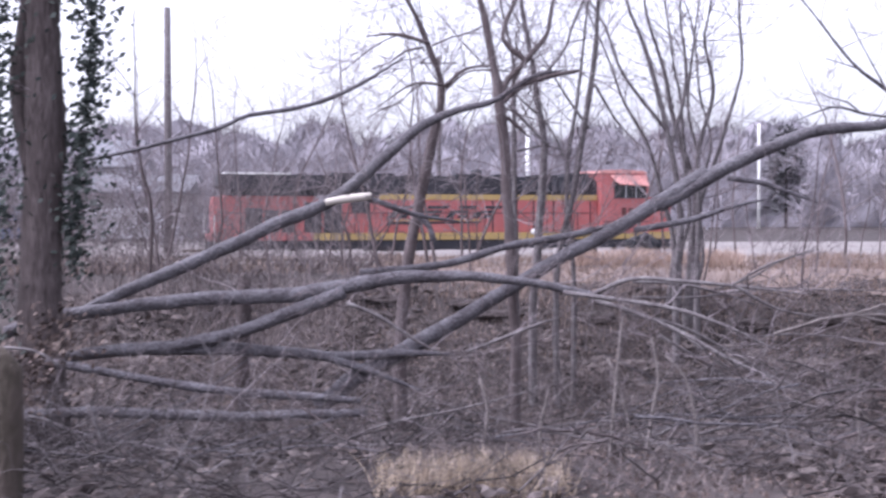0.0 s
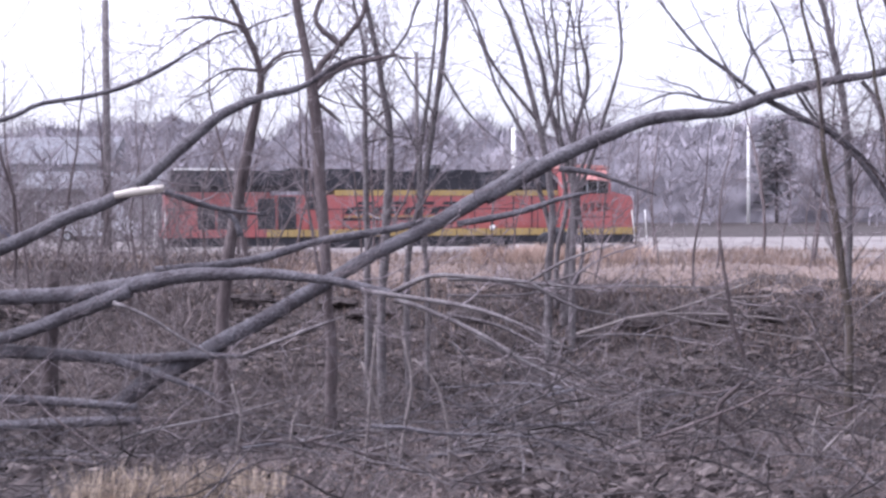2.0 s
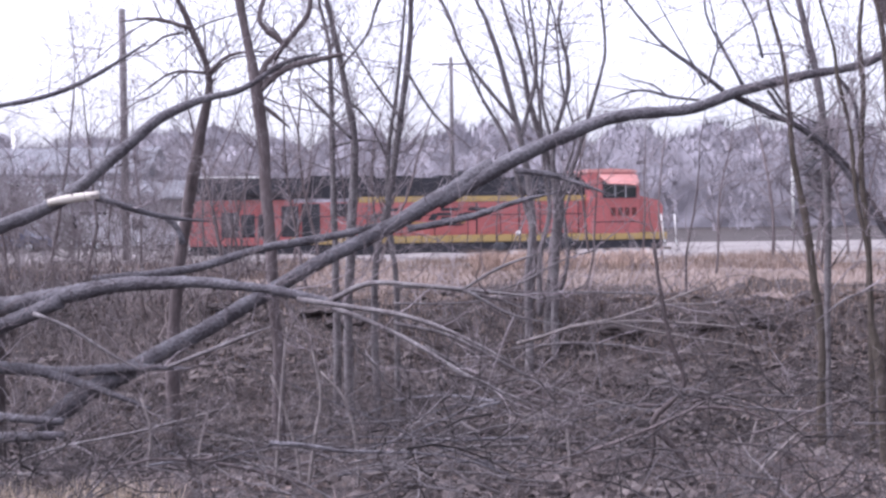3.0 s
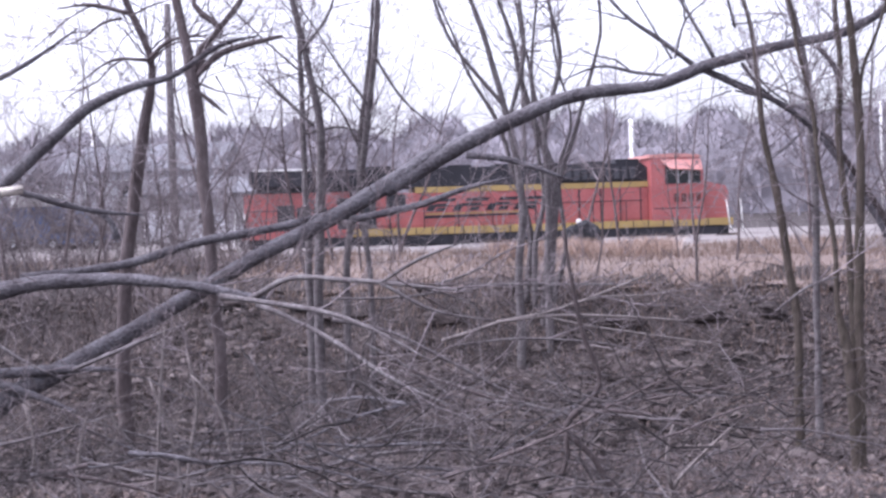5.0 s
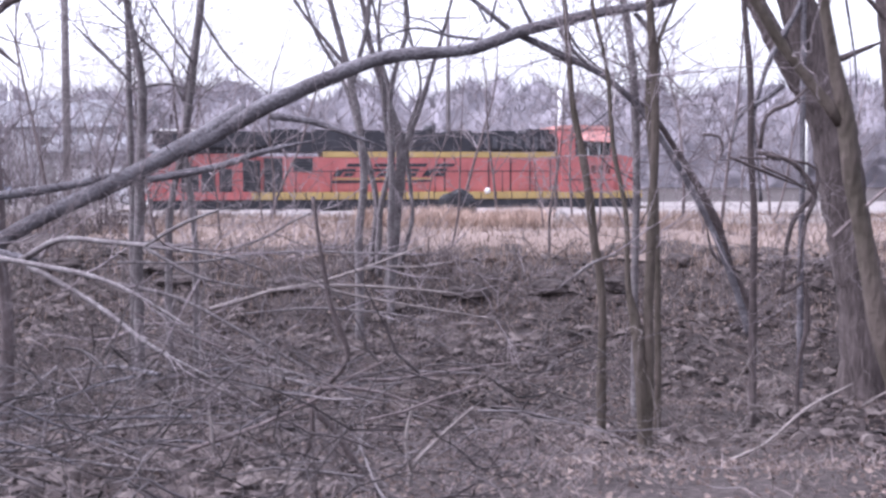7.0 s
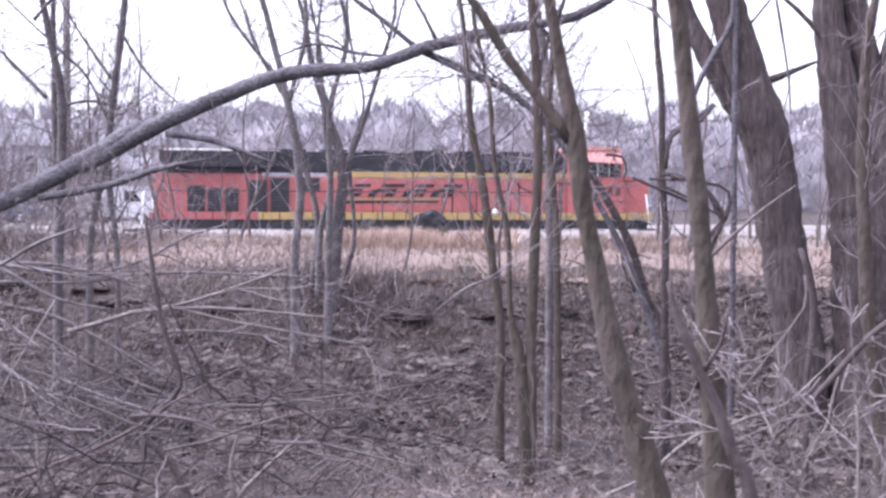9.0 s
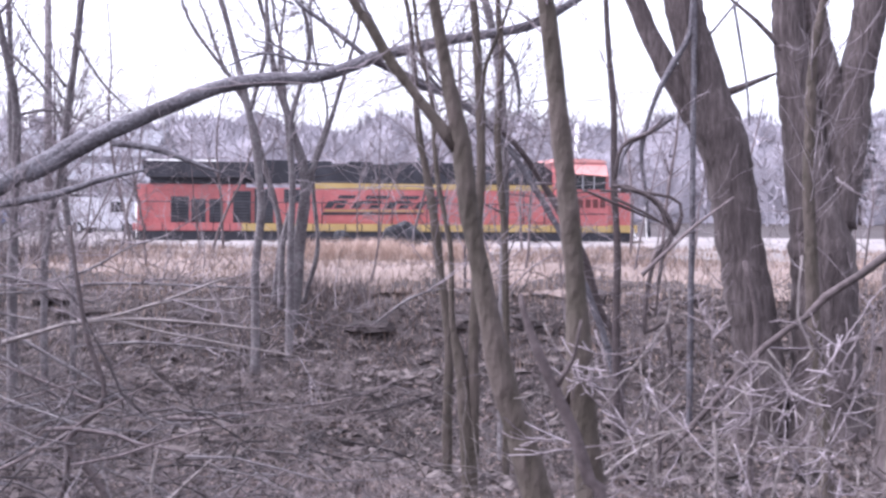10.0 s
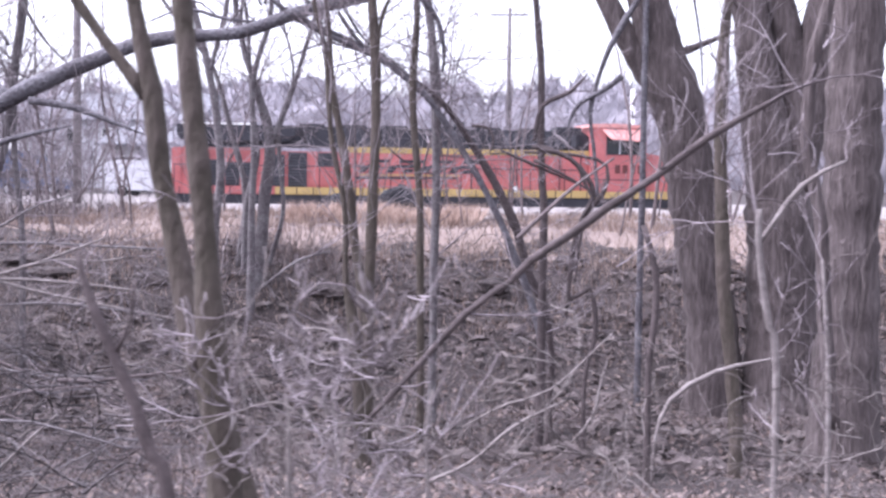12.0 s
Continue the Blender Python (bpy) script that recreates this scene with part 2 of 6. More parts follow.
NEAR_X = [-4000, -600, -120, -50] + steps(-24, 30, 0.3) + [60, 140, 700, 4000]
strip("ground", [-600, -60] + steps(-10, 30, 0.3) + steps(30.5, 82, 0.5) + [90, 100, 140, 200, 300, 900, 4500], NEAR_X, SOIL, "brown leaf covered woodland soil dipping into a hollow", "ground")
strip("grass_bank", steps(21.2, 31.5, 0.3), steps(-1.5, 40, 0.4), MATTED, "bank matted with flattened dead grass", "ground", 0.015)
strip("gravel_bed", steps(27.5, 80, 0.5), steps(-60, 80, 1.0), GRAVEL, "pale grey ballast and gravel beside the track", "gravel", 0.02)


# ---- locomotive ----
# Orange washed towards pink: haze over the locomotive is mixed into the paint colour.
ORANGE = material("hazed_orange_paint", [(0.215, 0.062, 0.064), (0.345, 0.096, 0.096), (0.44, 0.155, 0.152)], 0.9, rough=0.45, bump=0.05, detail_scale=14, spec=0.5)
DARK_RED = material("dull_dark_red_paint", [(0.07, 0.022, 0.022), (0.11, 0.035, 0.034)], 2, rough=0.6, bump=0)
YELLOW = material("yellow_stripe_paint", [(0.25, 0.17, 0.065), (0.35, 0.245, 0.088), (0.43, 0.32, 0.13)], 1.2, rough=0.5, bump=0.05, spec=0.5)
BLACK_PAINT = material("sooty_black_paint", [(0.012, 0.012, 0.015), (0.025, 0.025, 0.032), (0.05, 0.05, 0.06)], 1.5, rough=0.55, bump=0.1)
GRILLE = material("dark_grille_steel", [(0.03, 0.03, 0.035), (0.06, 0.06, 0.07), (0.10, 0.10, 0.11)], 3, rough=0.6, bump=0.2)
STEEL = material("worn_rail_steel", [(0.10, 0.07, 0.055), (0.18, 0.14, 0.12), (0.30, 0.27, 0.25)], 4, rough=0.5, metal=0.6)
WHITE_PAINT = material("weathered_white_paint", [(0.55, 0.55, 0.53), (0.72, 0.72, 0.70), (0.82, 0.82, 0.80)], 4, rough=0.6, bump=0.1)
GLASS = material("dark_cab_glass", [(0.01, 0.012, 0.015), (0.02, 0.022, 0.026)], 1, rough=0.08, bump=0, spec=0.8)
ROOF_METAL = material("pale_grey_roof_metal", [(0.30, 0.31, 0.33), (0.42, 0.43, 0.45), (0.55, 0.56, 0.58)], 2, rough=0.5, bump=0.05)


def box_part(name, lo, hi, mat, parent, label="", bevel=0.0):
    soup = Soup()
    if not bevel:
        soup.box(lo, hi)
        return put(name, soup, mat, parent, label, False)
    bm = bmesh.new()
    bmesh.ops.create_cube(bm, size=1)
    c, s = [(a + b) / 2 for a, b in zip(lo, hi)], [b - a for a, b in zip(lo, hi)]
    for v in bm.verts:
        v.co = Vector((c[0] + v.co.x * s[0], c[1] + v.co.y * s[1], c[2] + v.co.z * s[2]))
    bmesh.ops.bevel(bm, geom=bm.edges[:], offset=bevel, segments=2, affect="EDGES")
    me = bpy.data.meshes.new(name)
    bm.to_mesh(me)
    bm.free()
    me.materials.append(mat)
    ob = new(name, me)
    ob.parent = parent
    return tagged(ob, label)


def prism(name, outline, y0, y1, mat, parent, label=""):
    """An (x, z) outline drawn out from y0 to y1."""
    soup, n = Soup(), len(outline)
    soup.v = [Vector((x, y0, z)) for x, z in outline] + [Vector((x, y1, z)) for x, z in outline]
    soup.f = [tuple(range(n)), tuple(reversed(range(n, 2 * n)))] + [((i + 1) % n, i, n + i, n + (i + 1) % n) for i in range(n)]
    return put(name, soup, mat, parent, label, False)


def wheel(name, parent, x, y, r, mat):
    soup = Soup()
    for a, b, q in ((-0.07, 0.05, r), (0.05, 0.09, r * 0.45)):
        soup.tube([Vector((x, y + a, r)), Vector((x, y + b, r))], [q, q], 20)
    return put(name, soup, mat, parent, "", False)


def bar(soup, a, b, r, sides=5):
    soup.tube([Vector(a), Vector(b)], [r, r], sides)


FADED = material("sun_bleached_orange_roof", [(0.46, 0.19, 0.175), (0.58, 0.30, 0.275)], 2, rough=0.5, bump=0.05)


def build_locomotive():
    loco = tagged(new("locomotive"), "orange, yellow and black diesel freight locomotive standing on the track", "locomotive")
    side = -1.5
    # underframe and walkway
    box_part("underframe", (-10.9, -1.45, 1.1), (10.9, 1.45, 1.5), BLACK_PAINT, loco)
    box_part("side_sill", (-6.4, -1.53, 1.5), (10.6, 1.53, 1.82), YELLOW, loco, "yellow side sill along the walkway", 0.03)
    box_part("rear_sill", (-10.9, -1.53, 1.5), (-6.4, 1.53, 1.82), ORANGE, loco, "dull orange sill under the radiators", 0.03)
    for i in range(30):
        x = -10.4 + i * 0.7
        box_part("sill_rib", (x, -1.545, 1.51), (x + 0.035, -1.53, 1.81), BLACK_PAINT, loco)
    # long hood
    box_part("long_hood", (-6.2, -1.05, 1.74), (7.3, 1.05, 3.35), ORANGE, loco, "orange long hood with engine doors", 0.04)
    box_part("stripe", (-3.3, -1.065, 3.33), (7.3, 1.065, 3.58), YELLOW, loco, "yellow stripe along the hood top", 0.01)
    prism("hood_roof", [(-6.2, 3.56), (7.3, 3.56), (7.3, 4.2), (7.0, 4.42), (-6.2, 4.42)], -0.98, 0.98, BLACK_PAINT, loco, "black upper hood and roof")
    for x in (-5.4, -3.6, -1.8, 0.4, 2.3, 4.3, 5.9):
        box_part("roof_hatch", (x, -0.75, 4.4), (x + 1.1, 0.75, 4.52 + 0.05 * (x % 2)), BLACK_PAINT, loco, "", 0.03)
    soup = Soup()
    bar(soup, (1.6, 0, 4.4), (1.6, 0, 4.78), 0.28, 14)
    put("exhaust_stack", soup, BLACK_PAINT, loco)
    box_part("dynamic_brake_box", (3.3, -1.12, 3.62), (6.9, 1.12, 4.38), BLACK_PAINT, loco, "black brake grid housing", 0.08)
    soup = Soup()
    for i in range(9):
        soup.box((3.5 + i * 0.37, -1.15, 3.72), (3.72 + i * 0.37, -1.12, 4.26))
    put("brake_grille", soup, GRILLE, loco, "", False)
    # doors of the hood
    for i in range(13):
        x = -5.9 + i * 1.0
        box_part("engine_door", (x + 0.03, -1.075, 1.9), (x + 0.95, -1.05, 3.2), ORANGE, loco, "", 0.008)
    for x in (2.05, 4.05, 5.05, 5.95, 6.9):
        box_part("door_gap", (x, -1.09, 1.8), (x + 0.05, -1.07, 3.3), BLACK_PAINT, loco, "dark gap between engine doors")
    # the railroad's emblem as plain slanted shapes over a long bar
    for x, w in ((-2.9, 1.0), (-1.7, 1.3), (-0.2, 1.1), (1.05, 1.1)):
        for u0, u1, z0, z1 in ((0.0, 0.34, 2.5, 2.8), (0.28, w, 2.92, 3.06), (0.2, w - 0.2, 2.72, 2.84), (w - 0.55, w - 0.15, 2.5, 2.66)):
            k0, k1 = (z0 - 2.5) * 0.75, (z1 - 2.5) * 0.75
            prism("emblem_shape", [(x + u0 + k0, z0), (x + u1 + k0, z0), (x + u1 + k1, z1), (x + u0 + k1, z1)], -1.098, -1.08, BLACK_PAINT, loco)
    prism("emblem_bar", [(-3.0, 2.2), (1.4, 2.26), (1.5, 2.33), (-2.9, 2.32)], -1.098, -1.08, BLACK_PAINT, loco, "black bar under the slanted emblem")
    prism("emblem_edge", [(-2.9, 2.36), (1.5, 2.37), (1.55, 2.43), (-2.8, 2.42)], -1.098, -1.08, YELLOW, loco, "thin yellow line over the black bar")
    # radiator end
    box_part("radiator_hood", (-10.3, -1.1, 1.74), (-6.2, 1.1, 3.5), ORANGE, loco, "orange radiator compartment at the rear", 0.04)
    for x, w, z0, z1 in ((-9.35, 0.75, 1.85, 2.95), (-8.5, 0.6, 1.85, 2.85), (-7.75, 0.55, 1.85, 2.85), (-6.75, 0.75, 1.85, 3.2), (-5.85, 0.8, 1.8, 3.3), (-4.6, 0.85, 2.75, 3.3)):
        panel = box_part("intake_grille", (x, -1.13, z0), (x + w, -1.09, z1), GRILLE, loco, "dark louvred intake panel")
        soup = Soup()
        for i in range(int((z1 - z0) / 0.13)):
            soup.box((x + 0.03, -1.16, z0 + 0.05 + i * 0.13), (x + w - 0.03, -1.13, z0 + 0.10 + i * 0.13))
        put("louvre", soup, BLACK_PAINT, panel, "", False)
    prism("radiator_wing", [(-10.3, 3.75), (-6.0, 3.75), (-5.6, 3.95), (-5.6, 4.42), (-10.5, 4.42), (-10.5, 3.95)], -1.5, 1.5, BLACK_PAINT, loco, "black flared radiator wings")
    box_part("radiator_neck", (-10.2, -1.15, 3.48), (-6.2, 1.15, 3.77), BLACK_PAINT, loco)
    box_part("radiator_cap", (-10.3, -1.5, 4.42), (-7.4, 1.5, 4.5), WHITE_PAINT, loco, "pale sheet metal radiator top")
    box_part("rear_panel", (-10.75, -1.05, 1.74), (-10.3, 1.05, 3.45), ORANGE, loco, "", 0.05)
    # cab and nose
    prism("cab", [(7.3, 1.74), (9.75, 1.74), (9.75, 4.05), (9.55, 4.62), (7.3, 4.62)], -1.52, 1.52, ORANGE, loco, "orange crew cab")
    prism("cab_roof", [(7.2, 4.6), (9.68, 4.6), (9.5, 4.72), (8.4, 4.78), (7.2, 4.74)], -1.56, 1.56, FADED, loco, "faded pinkish orange cab roof")
    soup = Soup()
    soup.v = [Vector(q) for q in ((7.75, -1.54, 4.52), (9.62, -1.54, 4.52), (9.6, -1.86, 4.02), (8.1, -1.86, 4.10), (7.75, -1.54, 4.48), (9.62, -1.54, 4.48), (9.6, -1.84, 3.98), (8.1, -1.84, 4.06))]
    soup.f = [(0, 3, 2, 1), (4, 5, 6, 7), (0, 1, 5, 4), (1, 2, 6, 5), (2, 3, 7, 6), (3, 0, 4, 7)]
    put("sun_visor", soup, FADED, loco, "faded pink awning tilted over the cab window", False)
    frame_ = box_part("window_frame", (7.95, -1.55, 3.42), (9.6, -1.52, 4.2), BLACK_PAINT, loco)
    for x in (8.02, 8.58, 9.1):
        box_part("pane", (x, -1.565, 3.47), (x + 0.46, -1.55, 4.15), GLASS, frame_)
    for x in (8.52, 9.04):
        box_part("mullion", (x, -1.575, 3.44), (x + 0.05, -1.55, 4.19), ROOF_METAL, frame_)
    prism("nose", [(9.75, 1.5), (11.0, 1.5), (11.05, 3.0), (10.9, 3.3), (9.75, 3.55)], -1.15, 1.15, ORANGE, loco, "short orange nose")
    prism("nose_skirt", [(9.7, 1.5), (11.1, 1.5), (11.1, 1.83), (9.7, 1.83)], -1.5, 1.5, YELLOW, loco, "yellow edge of the front platform")
    for i in range(4):
        box_part("number_bar", (8.35 + i * 0.34, -1.535, 2.6), (8.58 + i * 0.34, -1.52, 2.98), DARK_RED, loco, "dark bar in place of a fleet number")
    box_part("cab_seam", (7.4, -1.53, 2.3), (9.7, -1.52, 2.34), BLACK_PAINT, loco)
    # handrails, steps, small fittings
    for x in [-10.6 + 1.52 * i for i in range(12)]:
        soup = Soup()
        bar(soup, (x, side, 1.7), (x, side, 2.75), 0.022)
        put("handrail_post", soup, BLACK_PAINT, loco)
    soup = Soup()
    bar(soup, (-10.6, side, 2.72), (6.9, side, 2.72), 0.022)
    put("handrail", soup, BLACK_PAINT, loco)
    for x, lean in ((10.95, 0.35), (11.55, 0.15), (-10.75, 0.0), (-11.2, -0.15)):
        soup = Soup()
        bar(soup, (x - lean * 0.4, -1.5, 2.65), (x, -1.5, 1.45), 0.035, 6)
        bar(soup, (x, -1.5, 1.45), (x + lean * 0.4, -1.5, 1.2), 0.035, 6)
        put("end_handrail", soup, WHITE_PAINT, loco, "white painted grab rail")
    for s in (-1, 1):
        for i in range(4):
            box_part("step", (s * 10.75 - 0.3, -1.55, 0.45 + i * 0.28), (s * 10.75 + 0.3, -1.25, 0.49 + i * 0.28), BLACK_PAINT, loco)
        box_part("coupler", (s * 11.5 - 0.6, -0.18, 0.75), (s * 11.5 + 0.4, 0.18, 1.1), STEEL, loco, "", 0.05)
    soup = Soup()
    bar(soup, (3.9, -1.56, 1.86), (3.9, -1.62, 1.86), 0.13, 14)
    put("marker_disc", soup, WHITE_PAINT, loco, "small white round marker")
    box_part("fuel_tank", (-3.6, -1.35, 0.35), (3.4, 1.35, 1.2), BLACK_PAINT, loco, "", 0.12)
    for s in (-1, 1):
        truck = box_part("truck_frame", (s * 7.0 - 2.5, -1.2, 0.55), (s * 7.0 + 2.5, 1.2, 0.95), GRILLE, loco, "", 0.06)
        for k in (-1, 0, 1):
            for q in (-0.75, 0.75):
                wheel("wheel", truck, s * 7.0 + k * 1.95, q, 0.53, STEEL)
    return loco


locomotive = build_locomotive()
locomotive.matrix_basis = pose(TRACK_X, TRACK_Y, TRACK_Z, 0, 0, TRACK_TURN)

track = tagged(new("railway_track"), "steel rails on wooden sleepers in ballast", "track", kind="structure")
track.matrix_basis = pose(TRACK_X, TRACK_Y, TRACK_Z, 0, 0, TRACK_TURN)
for q in (-0.76, 0.76):
    box_part("rail", (-70, q - 0.035, -0.17), (90, q + 0.035, 0), STEEL, track)
sleeper_mesh = None
for i in range(150):
    if sleeper_mesh is None:
        s0 = box_part("sleeper", (-0.11, -1.3, -0.36), (0.11, 1.3, -0.172), BARK_DARK, track)
        sleeper_mesh = s0.data
        s0.location.x = -40
    else:
        s1 = new("sleeper", sleeper_mesh)
        s1.parent, s1.location = track, (-40 + 0.6 * i, 0, 0)


# ---- trees and fallen wood ----

w = Wood("fallen_tree", "fallen bare tree with grey bark lying propped across the brush", "fallen tree", BARK_GREY)
limb(w, "limb", (-5.06, 13.70, 0.14, 0.072), (-4.64, 13.76, 0.32, 0.066), (-4.10, 13.83, 0.59, 0.067), (-3.23, 13.89, 0.97, 0.073), (-2.36, 13.95, 1.37, 0.073), (-1.60, 14.02, 1.73, 0.068), (-1.02, 14.08, 2.22, 0.062), (-0.70, 14.15, 2.50, 0.057), (-0.25, 14.21, 2.70, 0.043), (0.16, 14.27, 2.81, 0.034), (0.61, 14.34, 3.09, 0.029), (1.02, 14.40, 3.19, 0.007))
limb(w, "broken_limb", (-1.74, 13.78, 1.64, 0.039), (-1.52, 13.78, 1.68, 0.044), (-1.23, 13.78, 1.72, 0.044))
limb(w, "limb", (-1.27, 13.80, 1.69, 0.033), (-0.96, 14.00, 1.58, 0.034), (-0.67, 14.20, 1.49, 0.029), (-0.23, 14.40, 1.43, 0.007))
limb(w, "limb", (-0.73, 14.40, 1.51, 0.029), (-0.57, 14.40, 1.37, 0.029), (-0.52, 14.40, 1.19, 0.040))
limb(w, "limb", (-4.73, 14.40, 2.10, 0.012), (-4.22, 14.40, 2.20, 0.020), (-3.57, 14.40, 2.36, 0.023), (-2.98, 14.40, 2.51, 0.026), (-2.66, 14.40, 2.65, 0.026), (-2.01, 14.40, 2.76, 0.026), (-1.48, 14.40, 2.96, 0.026), (-0.84, 14.40, 3.34, 0.008))
limb(w, "limb", (-5.27, 13.80, 0.20, 0.072), (-4.73, 13.74, 0.38, 0.072), (-3.76, 13.68, 0.51, 0.072), (-2.94, 13.62, 0.59, 0.077), (-2.07, 13.56, 0.62, 0.087), (-1.58, 13.50, 0.71, 0.092), (-0.96, 13.44, 0.81, 0.076), (-0.22, 13.38, 0.83, 0.059), (0.38, 13.32, 0.78, 0.048), (0.87, 13.26, 0.69, 0.043), (1.27, 13.20, 0.61, 0.032))
limb(w, "limb", (-3.52, 13.70, 0.02, 0.050), (-3.23, 13.62, 0.10, 0.066), (-2.63, 13.55, 0.24, 0.071), (-1.94, 13.47, 0.49, 0.081), (-1.51, 13.40, 0.66, 0.075))
limb(w, "limb", (-5.18, 13.70, -0.17, 0.066), (-4.75, 13.70, -0.11, 0.066), (-4.32, 13.70, -0.02, 0.066), (-3.21, 13.70, 0.04, 0.077), (-2.34, 13.70, -0.01, 0.066), (-1.59, 13.70, -0.07, 0.055), (-0.96, 13.70, -0.03, 0.050), (-0.31, 13.70, -0.05, 0.011))
limb(w, "limb", (-1.83, 13.60, -0.04, 0.049), (-1.27, 13.60, -0.21, 0.044), (-0.68, 13.60, -0.44, 0.011))
limb(w, "trunk", (-1.83, 13.60, -0.62, 0.093), (-1.34, 13.76, -0.27, 0.100), (-0.71, 13.93, 0.05, 0.095), (-0.19, 14.09, 0.34, 0.085), (0.34, 14.25, 0.64, 0.080), (0.95, 14.41, 0.99, 0.075), (1.57, 14.57, 1.29, 0.082), (2.07, 14.74, 1.57, 0.089), (2.79, 14.90, 2.00, 0.096))
limb(w, "trunk", (2.19, 14.75, 1.60, 0.075), (2.53, 14.80, 1.78, 0.075), (2.98, 14.86, 2.04, 0.086), (3.55, 14.91, 2.30, 0.076), (4.12, 14.97, 2.52, 0.071), (4.92, 15.02, 2.59, 0.061), (5.56, 15.07, 2.79, 0.062), (6.25, 15.13, 2.96, 0.052), (6.94, 15.18, 3.09, 0.047), (7.52, 15.24, 3.43, 0.042), (7.93, 15.29, 3.78, 0.031), (8.45, 15.35, 4.13, 0.023), (8.60, 15.40, 4.48, 0.009))
limb(w, "limb", (-1.37, 14.00, 0.85, 0.038), (-0.37, 14.14, 0.94, 0.044), (0.29, 14.28, 1.13, 0.044), (0.84, 14.42, 1.22, 0.045), (1.40, 14.56, 1.33, 0.040), (1.80, 14.70, 1.42, 0.031))
limb(w, "limb", (1.86, 14.60, 1.32, 0.040), (2.22, 14.60, 1.38, 0.040), (2.56, 14.60, 1.45, 0.035), (3.03, 14.60, 1.60, 0.030), (3.52, 14.60, 1.70, 0.006))
limb(w, "limb", (3.03, 14.80, 1.94, 0.036), (3.44, 14.80, 1.88, 0.031), (3.72, 14.80, 1.79, 0.026), (4.15, 14.80, 1.63, 0.006))
limb(w, "limb", (5.42, 15.08, 2.77, 0.038), (5.87, 15.30, 2.59, 0.034), (6.31, 15.40, 2.38, 0.031), (6.69, 15.40, 2.04, 0.031), (7.05, 15.40, 1.52, 0.031), (7.40, 15.40, 0.88, 0.031), (7.70, 15.40, 0.17, 0.034), (7.83, 15.40, -0.29, 0.036))
limb(w, "limb", (6.63, 15.20, 2.96, 0.026), (6.81, 15.20, 2.73, 0.026), (6.87, 15.20, 2.44, 0.021), (6.86, 15.20, 2.25, 0.006))
limb(w, "limb", (-4.87, 12.60, -0.53, 0.054), (-4.00, 12.60, -0.51, 0.054), (-2.57, 12.60, -0.56, 0.054), (-1.86, 12.60, -0.54, 0.049), (-1.25, 12.60, -0.53, 0.034))
limb(w, "limb", (-4.61, 12.80, 0.00, 0.045), (-3.84, 12.80, -0.15, 0.045), (-2.89, 12.80, -0.30, 0.045), (-2.05, 12.80, -0.38, 0.045), (-1.32, 12.80, -0.44, 0.035))
limb(w, "branch", (1.13, 13.20, 0.63, 0.030), (1.53, 13.00, 0.81, 0.025), (2.02, 12.80, 0.80, 0.024), (2.50, 12.60, 0.76, 0.019), (3.20, 12.40, 0.68, 0.006))
limb(w, "branch", (2.44, 12.30, 0.78, 0.014), (2.79, 12.30, 0.98, 0.014), (3.26, 12.30, 1.14, 0.004))
limb(w, "branch", (2.44, 12.30, 0.78, 0.019), (2.89, 12.30, 0.54, 0.014), (3.37, 12.30, 0.45, 0.004))
limb(w, "branch", (0.85, 13.20, 0.66, 0.030), (1.30, 12.95, 0.61, 0.024), (1.90, 12.70, 0.52, 0.024), (2.37, 12.45, 0.37, 0.019), (2.85, 12.20, 0.14, 0.006))
limb(w, "branch", (1.19, 13.20, 0.57, 0.030), (1.52, 12.90, 0.48, 0.024), (2.00, 12.60, 0.27, 0.024), (2.52, 12.30, -0.02, 0.019), (3.11, 12.00, -0.25, 0.005))
limb(w, "branch", (-1.72, 11.60, -0.77, 0.009), (-1.08, 11.60, -0.50, 0.013), (-0.29, 11.60, -0.34, 0.013), (0.55, 11.60, -0.12, 0.004))
limb(w, "branch", (-1.72, 11.60, -0.77, 0.013), (-1.48, 11.60, -0.87, 0.013), (-1.23, 11.60, -0.99, 0.004))
limb(w, "branch", (0.88, 12.00, -0.84, 0.009), (1.71, 12.00, -0.75, 0.014), (2.33, 12.00, -0.60, 0.018), (3.00, 12.00, -0.56, 0.014), (3.34, 12.00, -0.59, 0.004))
limb(w, "branch", (-0.24, 12.40, 0.11, 0.019), (0.34, 12.40, 0.33, 0.019), (0.72, 12.40, 0.47, 0.004))
limb(w, "branch", (-1.45, 12.40, 0.61, 0.023), (-1.14, 12.40, 0.48, 0.019), (-0.72, 12.40, 0.21, 0.014), (-0.40, 12.40, 0.05, 0.004))
limb(w, "branch", (-4.62, 12.60, -0.33, 0.015), (-3.94, 12.60, -0.68, 0.015), (-3.89, 12.60, -1.09, 0.008))
limb(w, "branch", (-4.18, 11.40, -1.12, 0.018), (-3.92, 11.40, -0.85, 0.018), (-3.45, 11.40, -0.63, 0.014), (-2.99, 11.40, -0.61, 0.004))
limb(w, "branch", (5.75, 12.90, 0.41, 0.008), (6.03, 12.90, 0.62, 0.012), (6.28, 12.90, 0.70, 0.004))
limb(w, "bough", (5.38, 15.20, 2.81, 0.030), (5.04, 15.20, 3.09, 0.025), (4.73, 15.20, 3.32, 0.021), (4.47, 15.20, 3.62, 0.017), (4.33, 15.20, 3.80, 0.013), (3.99, 15.20, 4.23, 0.009), (3.71, 15.20, 4.66, 0.004))
limb(w, "bough", (5.10, 15.10, 2.70, 0.017), (4.79, 15.10, 2.74, 0.017), (4.41, 15.10, 2.82, 0.013), (3.96, 15.10, 2.66, 0.004))
